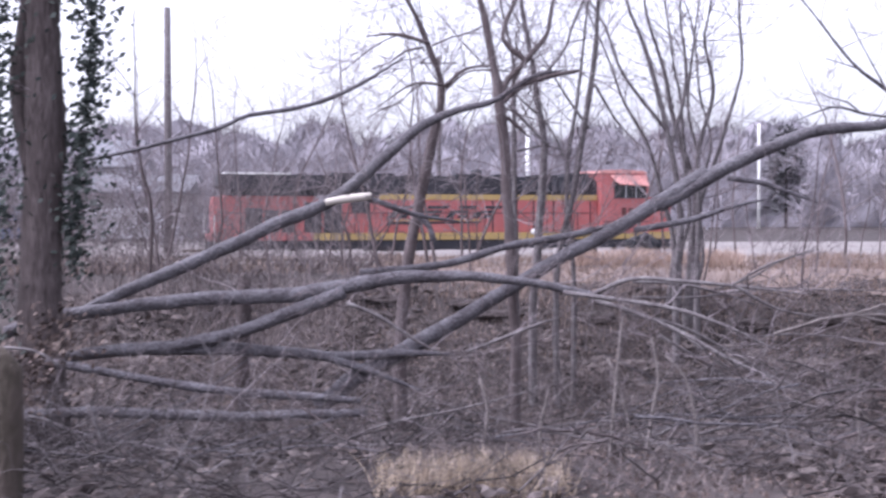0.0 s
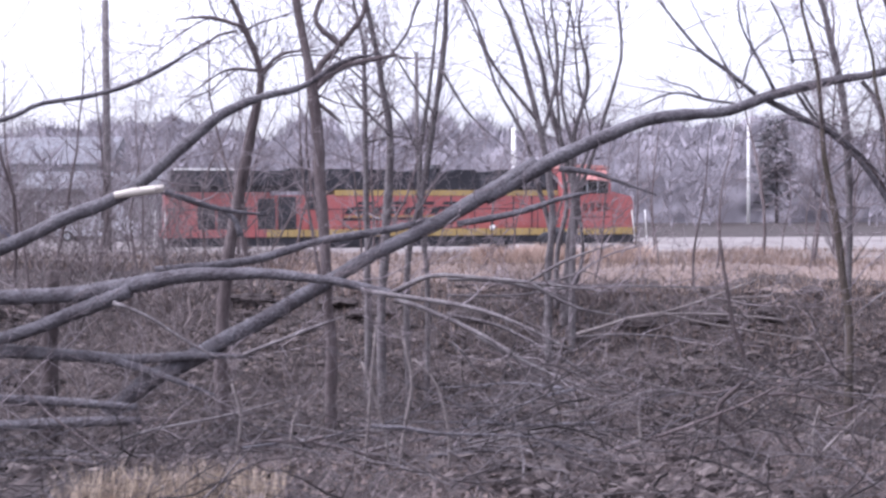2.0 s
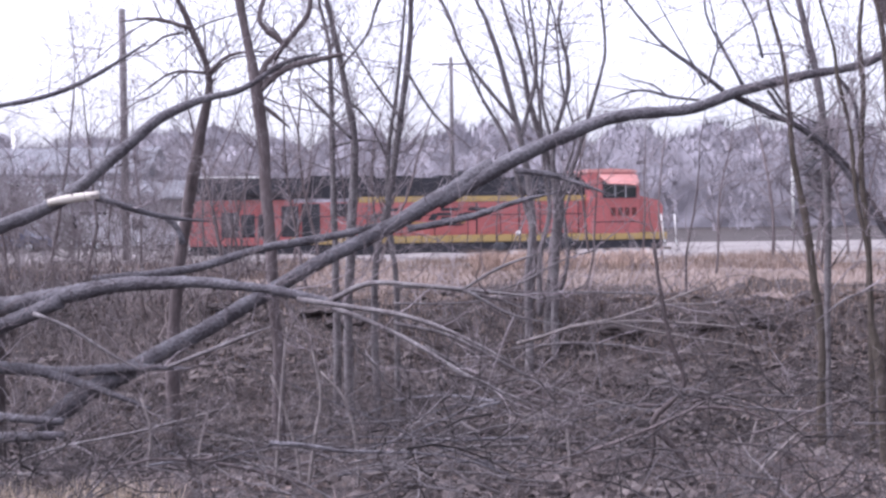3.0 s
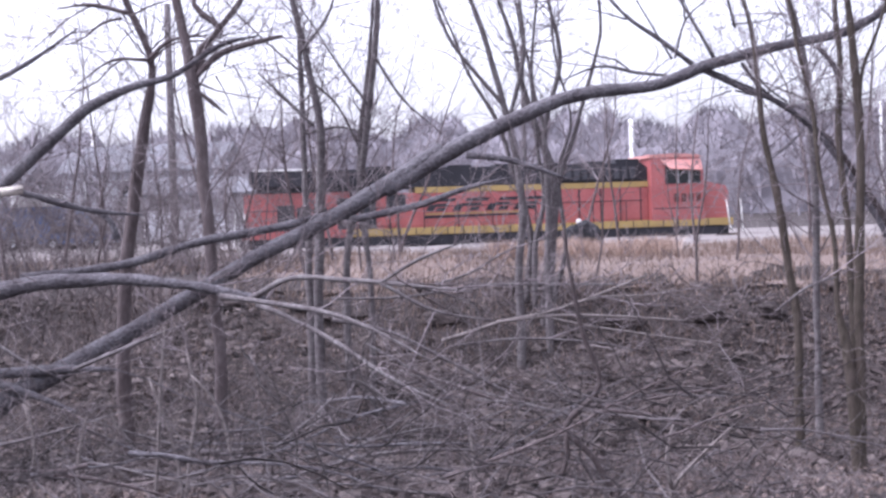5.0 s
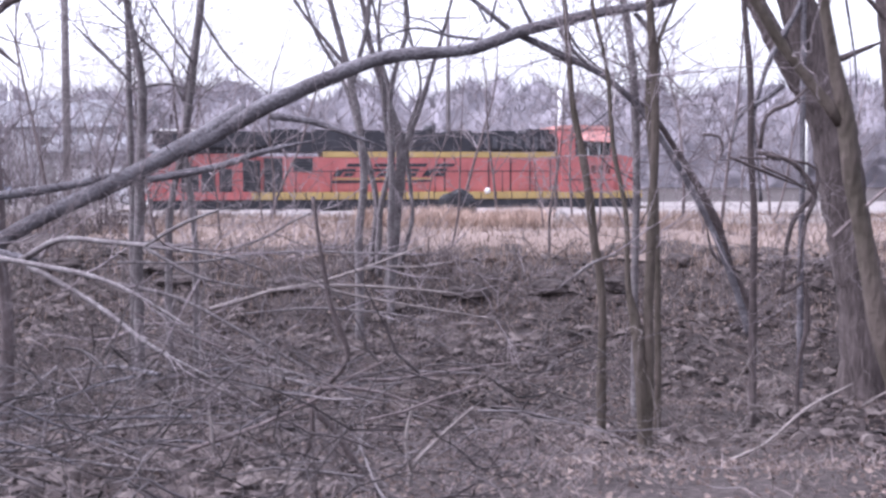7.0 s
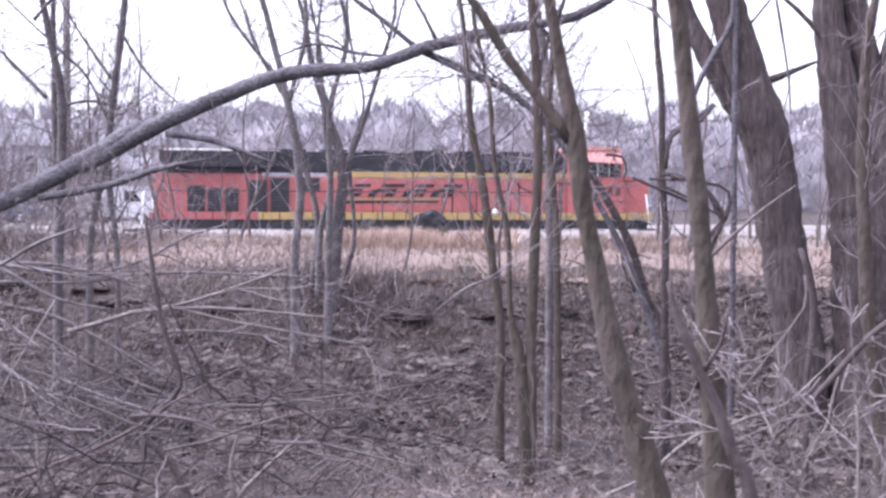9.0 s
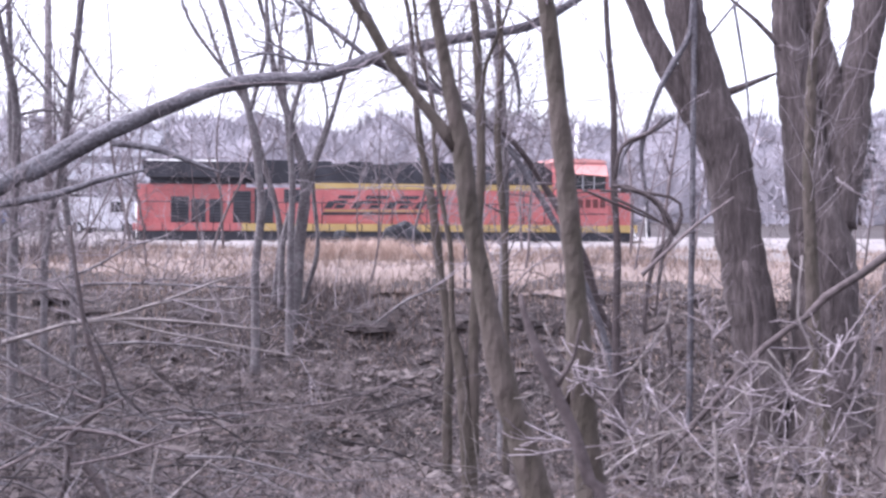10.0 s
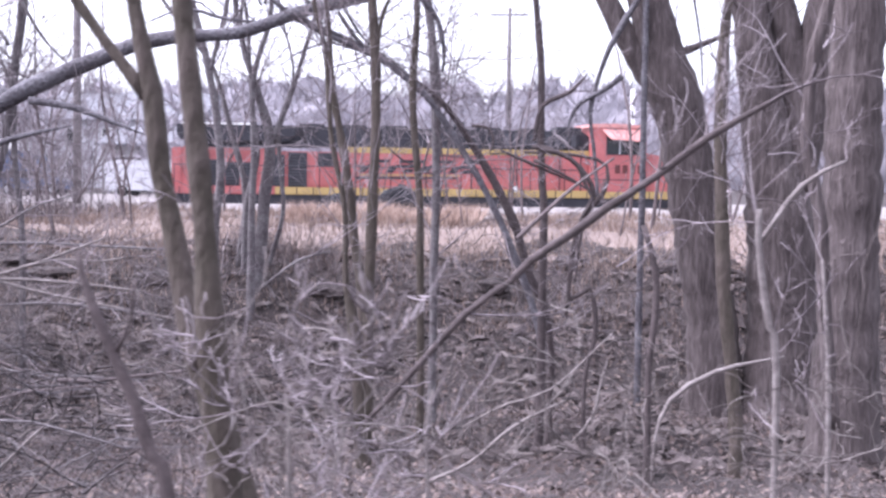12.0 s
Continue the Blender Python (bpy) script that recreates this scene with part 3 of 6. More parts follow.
limb(w, "bough", (5.60, 15.20, 2.87, 0.017), (5.45, 15.20, 3.15, 0.017), (5.24, 15.20, 3.55, 0.013), (5.18, 15.20, 3.82, 0.013), (5.17, 15.20, 4.33, 0.009), (4.84, 15.20, 4.86, 0.004))
limb(w, "bough", (5.43, 15.10, 2.76, 0.027), (5.81, 15.20, 2.58, 0.025), (6.20, 15.20, 2.41, 0.025), (6.51, 15.20, 2.20, 0.025), (6.90, 15.20, 1.83, 0.008))
limb(w, "bough", (5.87, 15.20, 2.81, 0.017), (6.04, 15.20, 2.57, 0.017), (6.22, 15.20, 2.41, 0.007))
limb(w, "bough", (6.45, 15.00, 2.10, 0.012), (6.29, 15.00, 1.93, 0.012), (5.97, 15.00, 1.70, 0.004))
limb(w, "side_branch", (1.73, 14.00, 0.73, 0.018), (2.25, 14.00, 0.71, 0.018), (2.72, 14.00, 0.61, 0.013), (3.13, 14.00, 0.47, 0.009))
limb(w, "side_branch", (1.73, 14.00, 0.36, 0.022), (2.30, 14.00, 0.22, 0.018), (2.87, 14.00, -0.08, 0.018), (3.44, 14.00, -0.41, 0.013))
limb(w, "side_branch", (2.67, 14.00, 0.65, 0.009), (3.08, 14.00, 0.77, 0.013), (3.44, 14.00, 0.97, 0.009), (3.83, 14.00, 1.09, 0.009))
limb(w, "side_branch", (1.73, 14.00, 0.56, 0.013), (2.46, 14.00, 0.56, 0.013), (3.29, 14.00, 0.65, 0.013), (4.62, 14.00, 0.62, 0.009))
limb(w, "side_branch", (2.92, 14.00, 0.08, 0.009), (3.60, 14.00, 0.13, 0.013), (4.31, 14.00, 0.07, 0.009), (4.62, 14.00, -0.01, 0.009))
limb(w, "side_branch", (2.04, 14.00, 0.12, 0.018), (2.51, 14.00, -0.16, 0.018), (2.84, 14.00, -0.41, 0.013), (3.09, 14.00, -0.69, 0.009))
limb(w, "bough", (4.71, 15.10, 3.29, 0.012), (4.54, 15.10, 3.35, 0.008), (4.31, 15.10, 3.42, 0.005))
limb(w, "bough", (4.75, 15.10, 2.74, 0.012), (4.58, 15.10, 2.88, 0.010), (4.35, 15.10, 2.94, 0.007), (4.21, 15.10, 3.02, 0.005))
limb(w, "bough", (5.59, 15.20, 2.86, 0.012), (5.45, 15.20, 3.15, 0.010), (5.34, 15.20, 3.39, 0.007), (5.26, 15.20, 3.62, 0.005))
limb(w, "bough", (5.82, 15.20, 3.17, 0.017), (5.71, 15.20, 3.59, 0.013), (5.55, 15.20, 3.91, 0.010), (5.42, 15.20, 4.17, 0.007))
limb(w, "bough", (5.78, 15.20, 3.21, 0.010), (6.13, 15.20, 3.23, 0.007), (6.32, 15.20, 3.31, 0.004))
limb(w, "bough", (5.16, 15.10, 2.86, 0.013), (5.01, 15.10, 3.13, 0.011), (4.85, 15.10, 3.42, 0.009), (4.69, 15.10, 3.71, 0.007), (4.56, 15.10, 3.96, 0.005))
limb(w, "bough", (5.19, 15.10, 2.87, 0.013), (5.30, 15.10, 3.25, 0.011), (5.49, 15.10, 3.43, 0.008), (5.72, 15.10, 3.59, 0.005))
limb(w, "bough", (5.30, 15.10, 3.27, 0.010), (5.27, 15.10, 3.58, 0.007), (5.18, 15.10, 3.93, 0.004))
limb(w, "bough", (5.93, 15.20, 2.84, 0.018), (6.09, 15.20, 2.59, 0.013), (6.32, 15.20, 2.39, 0.007))
limb(w, "bough", (5.77, 15.20, 2.53, 0.009), (5.51, 15.20, 2.44, 0.006), (5.32, 15.20, 2.31, 0.004))
limb(w, "bough", (5.80, 15.20, 2.53, 0.012), (6.20, 15.20, 2.41, 0.009), (6.49, 15.20, 2.31, 0.005))
limb(w, "bough", (6.31, 15.20, 2.98, 0.012), (6.34, 15.20, 3.10, 0.009), (6.34, 15.20, 3.21, 0.005))
limb(w, "bough", (6.33, 15.20, 3.05, 0.009), (6.46, 15.20, 3.13, 0.004))
limb(w, "dead_branch", (2.92, 12.50, 0.27, 0.019), (3.20, 12.50, 0.35, 0.017), (3.42, 12.50, 0.42, 0.015), (3.77, 12.50, 0.48, 0.013), (4.14, 12.50, 0.59, 0.011), (4.65, 12.50, 0.78, 0.009))
limb(w, "dead_branch", (3.39, 12.50, 0.42, 0.016), (3.91, 12.50, 0.46, 0.014), (4.42, 12.50, 0.44, 0.011), (4.96, 12.50, 0.39, 0.008))
limb(w, "dead_branch", (3.74, 12.50, 0.47, 0.014), (4.14, 12.50, 0.37, 0.012), (4.66, 12.50, 0.28, 0.009), (5.22, 12.50, 0.19, 0.007))
limb(w, "dead_branch", (4.00, 12.50, 0.55, 0.012), (4.28, 12.50, 0.61, 0.010), (4.61, 12.50, 0.61, 0.008), (4.88, 12.50, 0.65, 0.006))
w.twigs(360, 0.9, 0.009)

w = Wood("broken_stump", "black broken stump behind the fallen limbs", "stump", BARK_DARK)
limb(w, "trunk", (-2.89, 15.30, -1.15, 0.12), (-2.86, 15.30, -0.40, 0.10), (-2.83, 15.30, 0.63, 0.095), (-2.80, 15.30, 0.75, 0.06))

w = Wood("vine_sapling", "thin dark crooked sapling rising out of the brush pile", "sapling", BARK_DARK)
limb(w, "stem", (4.41, 11.10, -1.05, 0.028), (4.27, 11.10, -0.76, 0.028), (4.12, 11.10, -0.47, 0.024), (3.93, 11.10, -0.24, 0.024), (4.18, 11.10, 0.05, 0.019), (4.07, 11.10, 0.44, 0.019), (4.00, 11.10, 0.83, 0.014), (3.95, 11.10, 1.19, 0.014))
limb(w, "branch", (3.93, 11.10, -0.24, 0.019), (3.91, 11.10, -0.56, 0.019), (3.64, 11.10, -0.92, 0.006))
w.twigs(8, 0.4, 0.005)

w = Wood("forked_stick", "pale forked dead stick standing in the brush", "stick", BARK_PALE)
limb(w, "stem", (4.64, 10.70, -0.77, 0.020), (4.65, 10.70, -0.61, 0.016), (4.82, 10.70, -0.42, 0.012), (5.06, 10.70, -0.20, 0.008))
limb(w, "branch", (4.65, 10.70, -0.62, 0.018), (4.61, 10.70, -0.43, 0.014), (4.64, 10.70, -0.26, 0.010), (4.67, 10.70, -0.16, 0.007))

w = Wood("crooked_tree", "bare crooked young tree with twisting upper trunk", "tree", BARK_BROWN)
limb(w, "trunk", (-0.91, 15.60, -0.04, 0.077), (-0.83, 15.54, 0.77, 0.071), (-0.66, 15.47, 1.77, 0.071), (-0.51, 15.41, 2.43, 0.061), (-0.40, 15.35, 3.09, 0.040), (-0.59, 15.29, 3.64, 0.035), (-0.77, 15.22, 4.05, 0.025), (-1.25, 15.16, 4.92, 0.018), (-1.45, 15.10, 5.77, 0.007))
limb(w, "limb", (-0.37, 15.10, 3.06, 0.025), (-0.11, 15.10, 3.28, 0.020), (0.28, 15.10, 3.32, 0.006))
limb(w, "limb", (-0.55, 15.10, 3.59, 0.025), (-0.95, 15.10, 3.70, 0.020), (-1.33, 15.10, 3.67, 0.006))
limb(w, "limb", (-0.38, 15.10, 3.09, 0.020), (-0.76, 15.10, 3.09, 0.015), (-1.21, 15.10, 2.80, 0.004))
limb(w, "limb", (-0.62, 15.10, 3.54, 0.016), (-0.85, 15.10, 3.49, 0.013), (-1.04, 15.10, 3.35, 0.010), (-1.25, 15.10, 3.28, 0.006))
limb(w, "limb", (-0.45, 15.10, 3.09, 0.013), (-0.59, 15.10, 3.11, 0.011), (-0.75, 15.10, 3.03, 0.010), (-0.91, 15.10, 2.88, 0.008), (-1.16, 15.10, 2.77, 0.007), (-1.29, 15.10, 2.69, 0.005))
limb(w, "limb", (-0.57, 15.10, 3.52, 0.013), (-0.66, 15.10, 3.63, 0.011), (-0.91, 15.10, 3.69, 0.010), (-1.19, 15.10, 3.57, 0.008), (-1.39, 15.10, 3.42, 0.007), (-1.65, 15.10, 3.22, 0.005))
limb(w, "limb", (-0.84, 15.10, 3.67, 0.010), (-0.94, 15.10, 3.86, 0.007), (-1.05, 15.10, 4.11, 0.004))
limb(w, "limb", (-0.35, 15.10, 3.03, 0.016), (-0.18, 15.10, 3.19, 0.013), (-0.02, 15.10, 3.26, 0.011), (0.35, 15.10, 3.26, 0.009), (0.56, 15.10, 3.22, 0.006))
limb(w, "limb", (-0.52, 15.10, 3.56, 0.013), (-0.32, 15.10, 3.65, 0.010), (-0.00, 15.10, 3.75, 0.008), (0.25, 15.10, 3.92, 0.005))
w.twigs(120, 1.0, 0.010)

w = Wood("forked_tree", "bare straight young tree forking above head height", "tree", BARK_BROWN)
limb(w, "trunk", (0.45, 14.60, 0.05, 0.062), (0.42, 14.60, 0.43, 0.062), (0.37, 14.60, 1.31, 0.062), (0.32, 14.60, 2.25, 0.062), (0.26, 14.60, 2.81, 0.067), (0.19, 14.60, 3.25, 0.048), (0.09, 14.60, 3.81, 0.043), (0.01, 14.60, 4.18, 0.034), (-0.05, 14.60, 5.09, 0.024), (-0.54, 14.60, 5.99, 0.010))
limb(w, "limb", (0.26, 14.60, 2.81, 0.038), (0.37, 14.60, 3.12, 0.038), (0.56, 14.60, 3.31, 0.034), (0.31, 14.60, 3.56, 0.029), (0.41, 14.60, 3.94, 0.024), (0.78, 14.60, 4.84, 0.017), (0.75, 14.60, 5.74, 0.004))
limb(w, "limb", (0.26, 14.60, 2.78, 0.029), (0.59, 14.60, 3.06, 0.034), (1.13, 14.60, 3.19, 0.024), (1.22, 14.60, 3.20, 0.008))
limb(w, "limb", (0.30, 14.60, 2.69, 0.024), (0.46, 14.60, 2.56, 0.024), (0.62, 14.60, 2.42, 0.006))
limb(w, "limb", (0.56, 14.60, 3.31, 0.034), (0.82, 14.60, 3.62, 0.029), (0.88, 14.60, 3.94, 0.024), (1.09, 14.60, 4.85, 0.017), (1.23, 14.60, 5.77, 0.004))
limb(w, "limb", (0.30, 14.60, 2.84, 0.015), (0.46, 14.60, 3.12, 0.013), (0.56, 14.60, 3.34, 0.010), (0.45, 14.60, 3.50, 0.008), (0.49, 14.60, 3.70, 0.006))
limb(w, "limb", (0.27, 14.60, 2.79, 0.012), (0.51, 14.60, 2.68, 0.009), (0.80, 14.60, 2.61, 0.007), (0.97, 14.60, 2.58, 0.005))
limb(w, "limb", (0.60, 14.60, 2.91, 0.009), (0.70, 14.60, 3.17, 0.007), (0.88, 14.60, 3.19, 0.005), (1.14, 14.60, 3.09, 0.004))
limb(w, "limb", (0.69, 14.60, 2.94, 0.009), (0.81, 14.60, 2.70, 0.007), (0.86, 14.60, 2.44, 0.005), (0.83, 14.60, 2.23, 0.004))
limb(w, "limb", (0.51, 14.60, 2.83, 0.009), (0.63, 14.60, 2.59, 0.006), (0.72, 14.60, 2.30, 0.004))
w.twigs(66, 1.0, 0.011)

w = Wood("slender_tree", "slender bare tree standing below the railway bank", "tree", BARK_MID)
limb(w, "trunk", (0.95, 17.50, 0.07, 0.058), (1.01, 17.40, 0.99, 0.063), (1.08, 17.30, 2.41, 0.051), (0.95, 17.20, 3.37, 0.040), (0.84, 17.10, 3.95, 0.034), (0.73, 17.00, 4.52, 0.028), (0.62, 16.90, 5.56, 0.020), (0.28, 16.80, 6.59, 0.008))
limb(w, "limb", (1.09, 16.80, 2.45, 0.022), (0.73, 16.80, 2.82, 0.022), (0.44, 16.80, 3.11, 0.007))
limb(w, "limb", (0.96, 16.80, 3.32, 0.022), (1.31, 16.80, 3.76, 0.017), (1.46, 16.80, 4.19, 0.017), (1.95, 16.80, 5.21, 0.012), (2.02, 16.80, 6.24, 0.004))
w.twigs(62, 1.2, 0.011, 2, 0.2)

w = Wood("slender_tree", "slender bare tree standing below the railway bank", "tree", BARK_MID)
limb(w, "trunk", (1.31, 17.60, 0.77, 0.043), (1.53, 17.53, 1.83, 0.043), (1.67, 17.47, 2.74, 0.043), (1.81, 17.40, 3.70, 0.037), (1.85, 17.33, 4.39, 0.032), (1.90, 17.27, 5.41, 0.023), (2.00, 17.20, 6.41, 0.009))
limb(w, "limb", (1.70, 17.20, 2.71, 0.021), (1.31, 17.20, 3.28, 0.016), (1.05, 17.20, 3.71, 0.010), (0.46, 17.20, 4.60, 0.008), (-0.02, 17.20, 5.50, 0.004))
limb(w, "limb", (1.77, 17.20, 3.33, 0.021), (2.13, 17.20, 2.76, 0.016), (2.60, 17.20, 2.33, 0.004))
w.twigs(62, 1.2, 0.011, 2, 0.2)

w = Wood("clump_tree", "clump of bare stems growing from one base at the bank", "tree", BARK_MID)
limb(w, "stem", (3.77, 20.30, -0.12, 0.085), (3.85, 20.30, 0.68, 0.085), (3.94, 20.30, 1.76, 0.073), (3.78, 20.30, 2.35, 0.055), (3.51, 20.30, 3.23, 0.042), (3.40, 20.30, 3.86, 0.030), (3.06, 20.30, 5.02, 0.022), (3.10, 20.30, 6.16, 0.009))
limb(w, "stem", (3.96, 20.30, 1.72, 0.049), (4.18, 20.30, 2.27, 0.036), (4.38, 20.30, 2.90, 0.030), (4.62, 20.30, 3.69, 0.024), (4.67, 20.30, 4.08, 0.024), (4.64, 20.30, 5.25, 0.017), (5.05, 20.30, 6.40, 0.007))
limb(w, "stem", (3.48, 20.40, 0.03, 0.043), (3.57, 20.40, 1.00, 0.043), (3.37, 20.40, 1.88, 0.037), (3.14, 20.40, 2.68, 0.030), (2.74, 20.40, 3.40, 0.024), (2.51, 20.40, 4.04, 0.018), (2.04, 20.40, 5.15, 0.013), (1.74, 20.40, 6.26, 0.005))
limb(w, "stem", (3.62, 20.20, -0.03, 0.048), (3.64, 20.20, 0.85, 0.042), (3.79, 20.20, 1.56, 0.036), (3.71, 20.20, 2.27, 0.030), (3.64, 20.20, 3.37, 0.024), (3.52, 20.20, 4.00, 0.018), (3.35, 20.20, 5.15, 0.013), (3.07, 20.20, 6.29, 0.005))
limb(w, "stem", (3.88, 20.50, 0.03, 0.037), (4.08, 20.50, 0.84, 0.031), (4.01, 20.50, 1.88, 0.031), (4.21, 20.50, 2.68, 0.018), (4.02, 20.50, 3.56, 0.018), (3.88, 20.50, 4.72, 0.013), (3.38, 20.50, 5.88, 0.006))
w.twigs(130, 1.1, 0.011, 2, 0.25)

w = Wood("slender_tree", "slender bare tree standing below the railway bank", "tree", BARK_MID)
limb(w, "trunk", (3.42, 19.50, 0.55, 0.054), (3.49, 19.50, 1.42, 0.054), (3.33, 19.50, 2.61, 0.048), (3.05, 19.50, 3.72, 0.042), (2.84, 19.50, 4.36, 0.030), (2.69, 19.50, 4.68, 0.024), (2.37, 19.50, 5.75, 0.017), (1.54, 19.50, 6.86, 0.007))
limb(w, "limb", (3.33, 19.50, 2.61, 0.030), (3.56, 19.50, 3.46, 0.030), (3.54, 19.50, 4.17, 0.024), (3.48, 19.50, 4.56, 0.018), (3.43, 19.50, 5.72, 0.013), (2.94, 19.50, 6.90, 0.004))
limb(w, "limb", (3.26, 19.50, 2.84, 0.030), (2.58, 19.50, 3.74, 0.024), (2.29, 19.50, 4.47, 0.018), (1.68, 19.50, 5.58, 0.013), (1.56, 19.50, 6.67, 0.004))
w.twigs(62, 1.2, 0.011, 2, 0.2)

w = Wood("slender_tree", "slender bare tree standing below the railway bank", "tree", BARK_MID)
limb(w, "trunk", (3.82, 19.80, 0.61, 0.049), (3.85, 19.80, 1.65, 0.043), (3.84, 19.80, 2.53, 0.037), (4.07, 19.80, 3.47, 0.031), (3.94, 19.80, 4.28, 0.024), (3.99, 19.80, 4.67, 0.018), (4.21, 19.80, 5.85, 0.013), (4.24, 19.80, 7.02, 0.006))
limb(w, "limb", (3.84, 19.80, 2.45, 0.031), (3.67, 19.80, 3.25, 0.024), (3.74, 19.80, 4.13, 0.018), (3.88, 19.80, 5.31, 0.013), (3.88, 19.80, 6.50, 0.004))
w.twigs(62, 1.2, 0.011, 2, 0.2)

w = Wood("leaning_tree", "thin bare tree with an upright wavy trunk", "tree", BARK_MID)
limb(w, "trunk", (1.57, 17.80, 0.63, 0.037), (1.48, 17.80, 1.46, 0.037), (1.49, 17.80, 2.29, 0.031), (1.61, 17.80, 3.10, 0.026), (1.68, 17.80, 3.65, 0.021), (1.79, 17.80, 4.65, 0.015), (2.00, 17.80, 5.65, 0.006))
limb(w, "limb", (1.49, 17.80, 2.22, 0.021), (1.22, 17.80, 2.77, 0.016), (0.88, 17.80, 3.11, 0.016), (0.11, 17.80, 3.84, 0.011), (-0.52, 17.80, 4.57, 0.004))
w.twigs(36, 1.2, 0.010, 2, 0.2)

w = Wood("slender_tree", "slender bare tree standing below the railway bank", "tree", BARK_MID)
limb(w, "trunk", (0.75, 18.00, 0.77, 0.048), (0.74, 18.00, 1.47, 0.042), (0.73, 18.00, 2.51, 0.037), (0.73, 18.00, 3.55, 0.032), (0.71, 18.00, 3.82, 0.026), (0.52, 18.00, 4.85, 0.019), (0.71, 18.00, 5.87, 0.008))
limb(w, "limb", (0.73, 18.00, 2.44, 0.021), (1.24, 18.00, 2.51, 0.016), (1.80, 18.00, 2.30, 0.004))
w.twigs(62, 1.2, 0.011, 2, 0.2)

w = Wood("near_tree", "smooth brown young tree trunk standing close to the path", "tree", BARK_MOSSY)
limb(w, "trunk", (7.02, 7.80, -0.10, 0.080), (6.96, 7.80, 0.20, 0.062), (6.90, 7.80, 0.42, 0.054), (6.84, 7.80, 0.60, 0.051), (6.78, 7.80, 0.84, 0.046), (6.74, 7.80, 1.04, 0.043), (6.69, 7.80, 1.28, 0.038), (6.66, 7.80, 1.54, 0.037), (6.62, 7.80, 1.72, 0.030), (6.59, 7.80, 1.88, 0.026), (6.55, 7.80, 2.10, 0.022), (6.50, 7.80, 2.45, 0.015), (6.36, 7.80, 2.85, 0.006))
limb(w, "limb", (6.65, 7.80, 1.52, 0.030), (6.54, 7.80, 1.66, 0.023), (6.40, 7.80, 1.84, 0.021), (6.30, 7.80, 2.00, 0.021), (6.21, 7.80, 2.14, 0.017), (6.09, 7.80, 2.41, 0.012), (5.85, 7.80, 2.69, 0.004))
w.twigs(6, 0.7, 0.007, 2, 0.7)

w = Wood("near_tree", "smooth brown young tree trunk standing close to the path", "tree", BARK_MOSSY)
limb(w, "trunk", (7.13, 7.12, 0.17, 0.058), (7.11, 7.12, 0.47, 0.049), (7.08, 7.12, 0.80, 0.044), (7.06, 7.12, 1.10, 0.036), (7.03, 7.12, 1.38, 0.033), (7.00, 7.12, 1.63, 0.031), (6.97, 7.12, 1.92, 0.027), (6.94, 7.12, 2.08, 0.022), (6.91, 7.12, 2.34, 0.016), (6.85, 7.12, 2.61, 0.007))
limb(w, "stump", (7.04, 7.10, 0.65, 0.014), (7.05, 7.10, 0.76, 0.016), (7.06, 7.10, 0.81, 0.018))
w.twigs(6, 0.7, 0.007, 2, 0.7)

w = Wood("slim_tree", "slim bare tree with grey brown bark in the hollow", "tree", BARK_MOSSY)
limb(w, "trunk", (6.52, 13.20, 0.09, 0.045), (6.54, 13.20, 0.64, 0.045), (6.57, 13.20, 1.55, 0.038), (6.56, 13.20, 2.18, 0.038), (6.51, 13.20, 2.90, 0.031), (6.48, 13.20, 3.16, 0.028), (6.38, 13.20, 3.83, 0.020), (6.37, 13.20, 4.49, 0.008))
limb(w, "limb", (6.56, 13.20, 2.13, 0.021), (6.61, 13.20, 2.49, 0.017), (6.74, 13.20, 2.81, 0.014), (6.95, 13.20, 3.43, 0.010), (7.28, 13.20, 4.05, 0.004))
w.twigs(28, 1.0, 0.008, 2, 0.35)

w = Wood("slim_tree", "slim bare tree with grey brown bark in the hollow", "tree", BARK_MOSSY)
limb(w, "trunk", (6.24, 14.50, 0.17, 0.042), (6.17, 14.50, 0.72, 0.042), (6.09, 14.50, 1.38, 0.038), (5.97, 14.50, 1.98, 0.030), (5.92, 14.50, 2.58, 0.027), (5.87, 14.50, 3.08, 0.023), (5.70, 14.50, 3.82, 0.016), (5.82, 14.50, 4.55, 0.007))
w.twigs(28, 1.0, 0.008, 2, 0.35)

w = Wood("big_tree", "large leaning bare tree with dark furrowed bark", "tree", BARK_FURROWED)
limb(w, "trunk", (9.64, 17.60, -0.49, 0.287), (9.54, 17.60, 0.15, 0.274), (9.41, 17.60, 0.92, 0.261), (9.26, 17.60, 1.82, 0.274), (9.07, 17.60, 2.47, 0.274), (8.88, 17.60, 3.11, 0.222), (8.70, 17.60, 3.75, 0.209), (8.56, 17.60, 4.26, 0.182), (8.43, 17.60, 5.19, 0.131), (7.97, 17.60, 6.12, 0.055))
limb(w, "limb", (9.08, 17.60, 2.08, 0.156), (8.84, 17.60, 2.47, 0.143), (8.58, 17.60, 2.91, 0.130), (8.35, 17.60, 3.36, 0.111), (8.17, 17.60, 3.75, 0.104), (7.96, 17.60, 4.13, 0.091), (7.59, 17.60, 4.98, 0.066), (6.94, 17.60, 5.84, 0.011))
limb(w, "limb", (9.07, 17.60, 2.65, 0.046), (9.31, 17.60, 2.72, 0.046), (9.82, 17.60, 2.93, 0.013))
limb(w, "limb", (8.78, 17.50, 3.10, 0.020), (9.04, 17.50, 3.37, 0.016), (9.28, 17.50, 3.67, 0.012), (9.48, 17.50, 3.87, 0.008))
w.twigs(10, 1.3, 0.014)

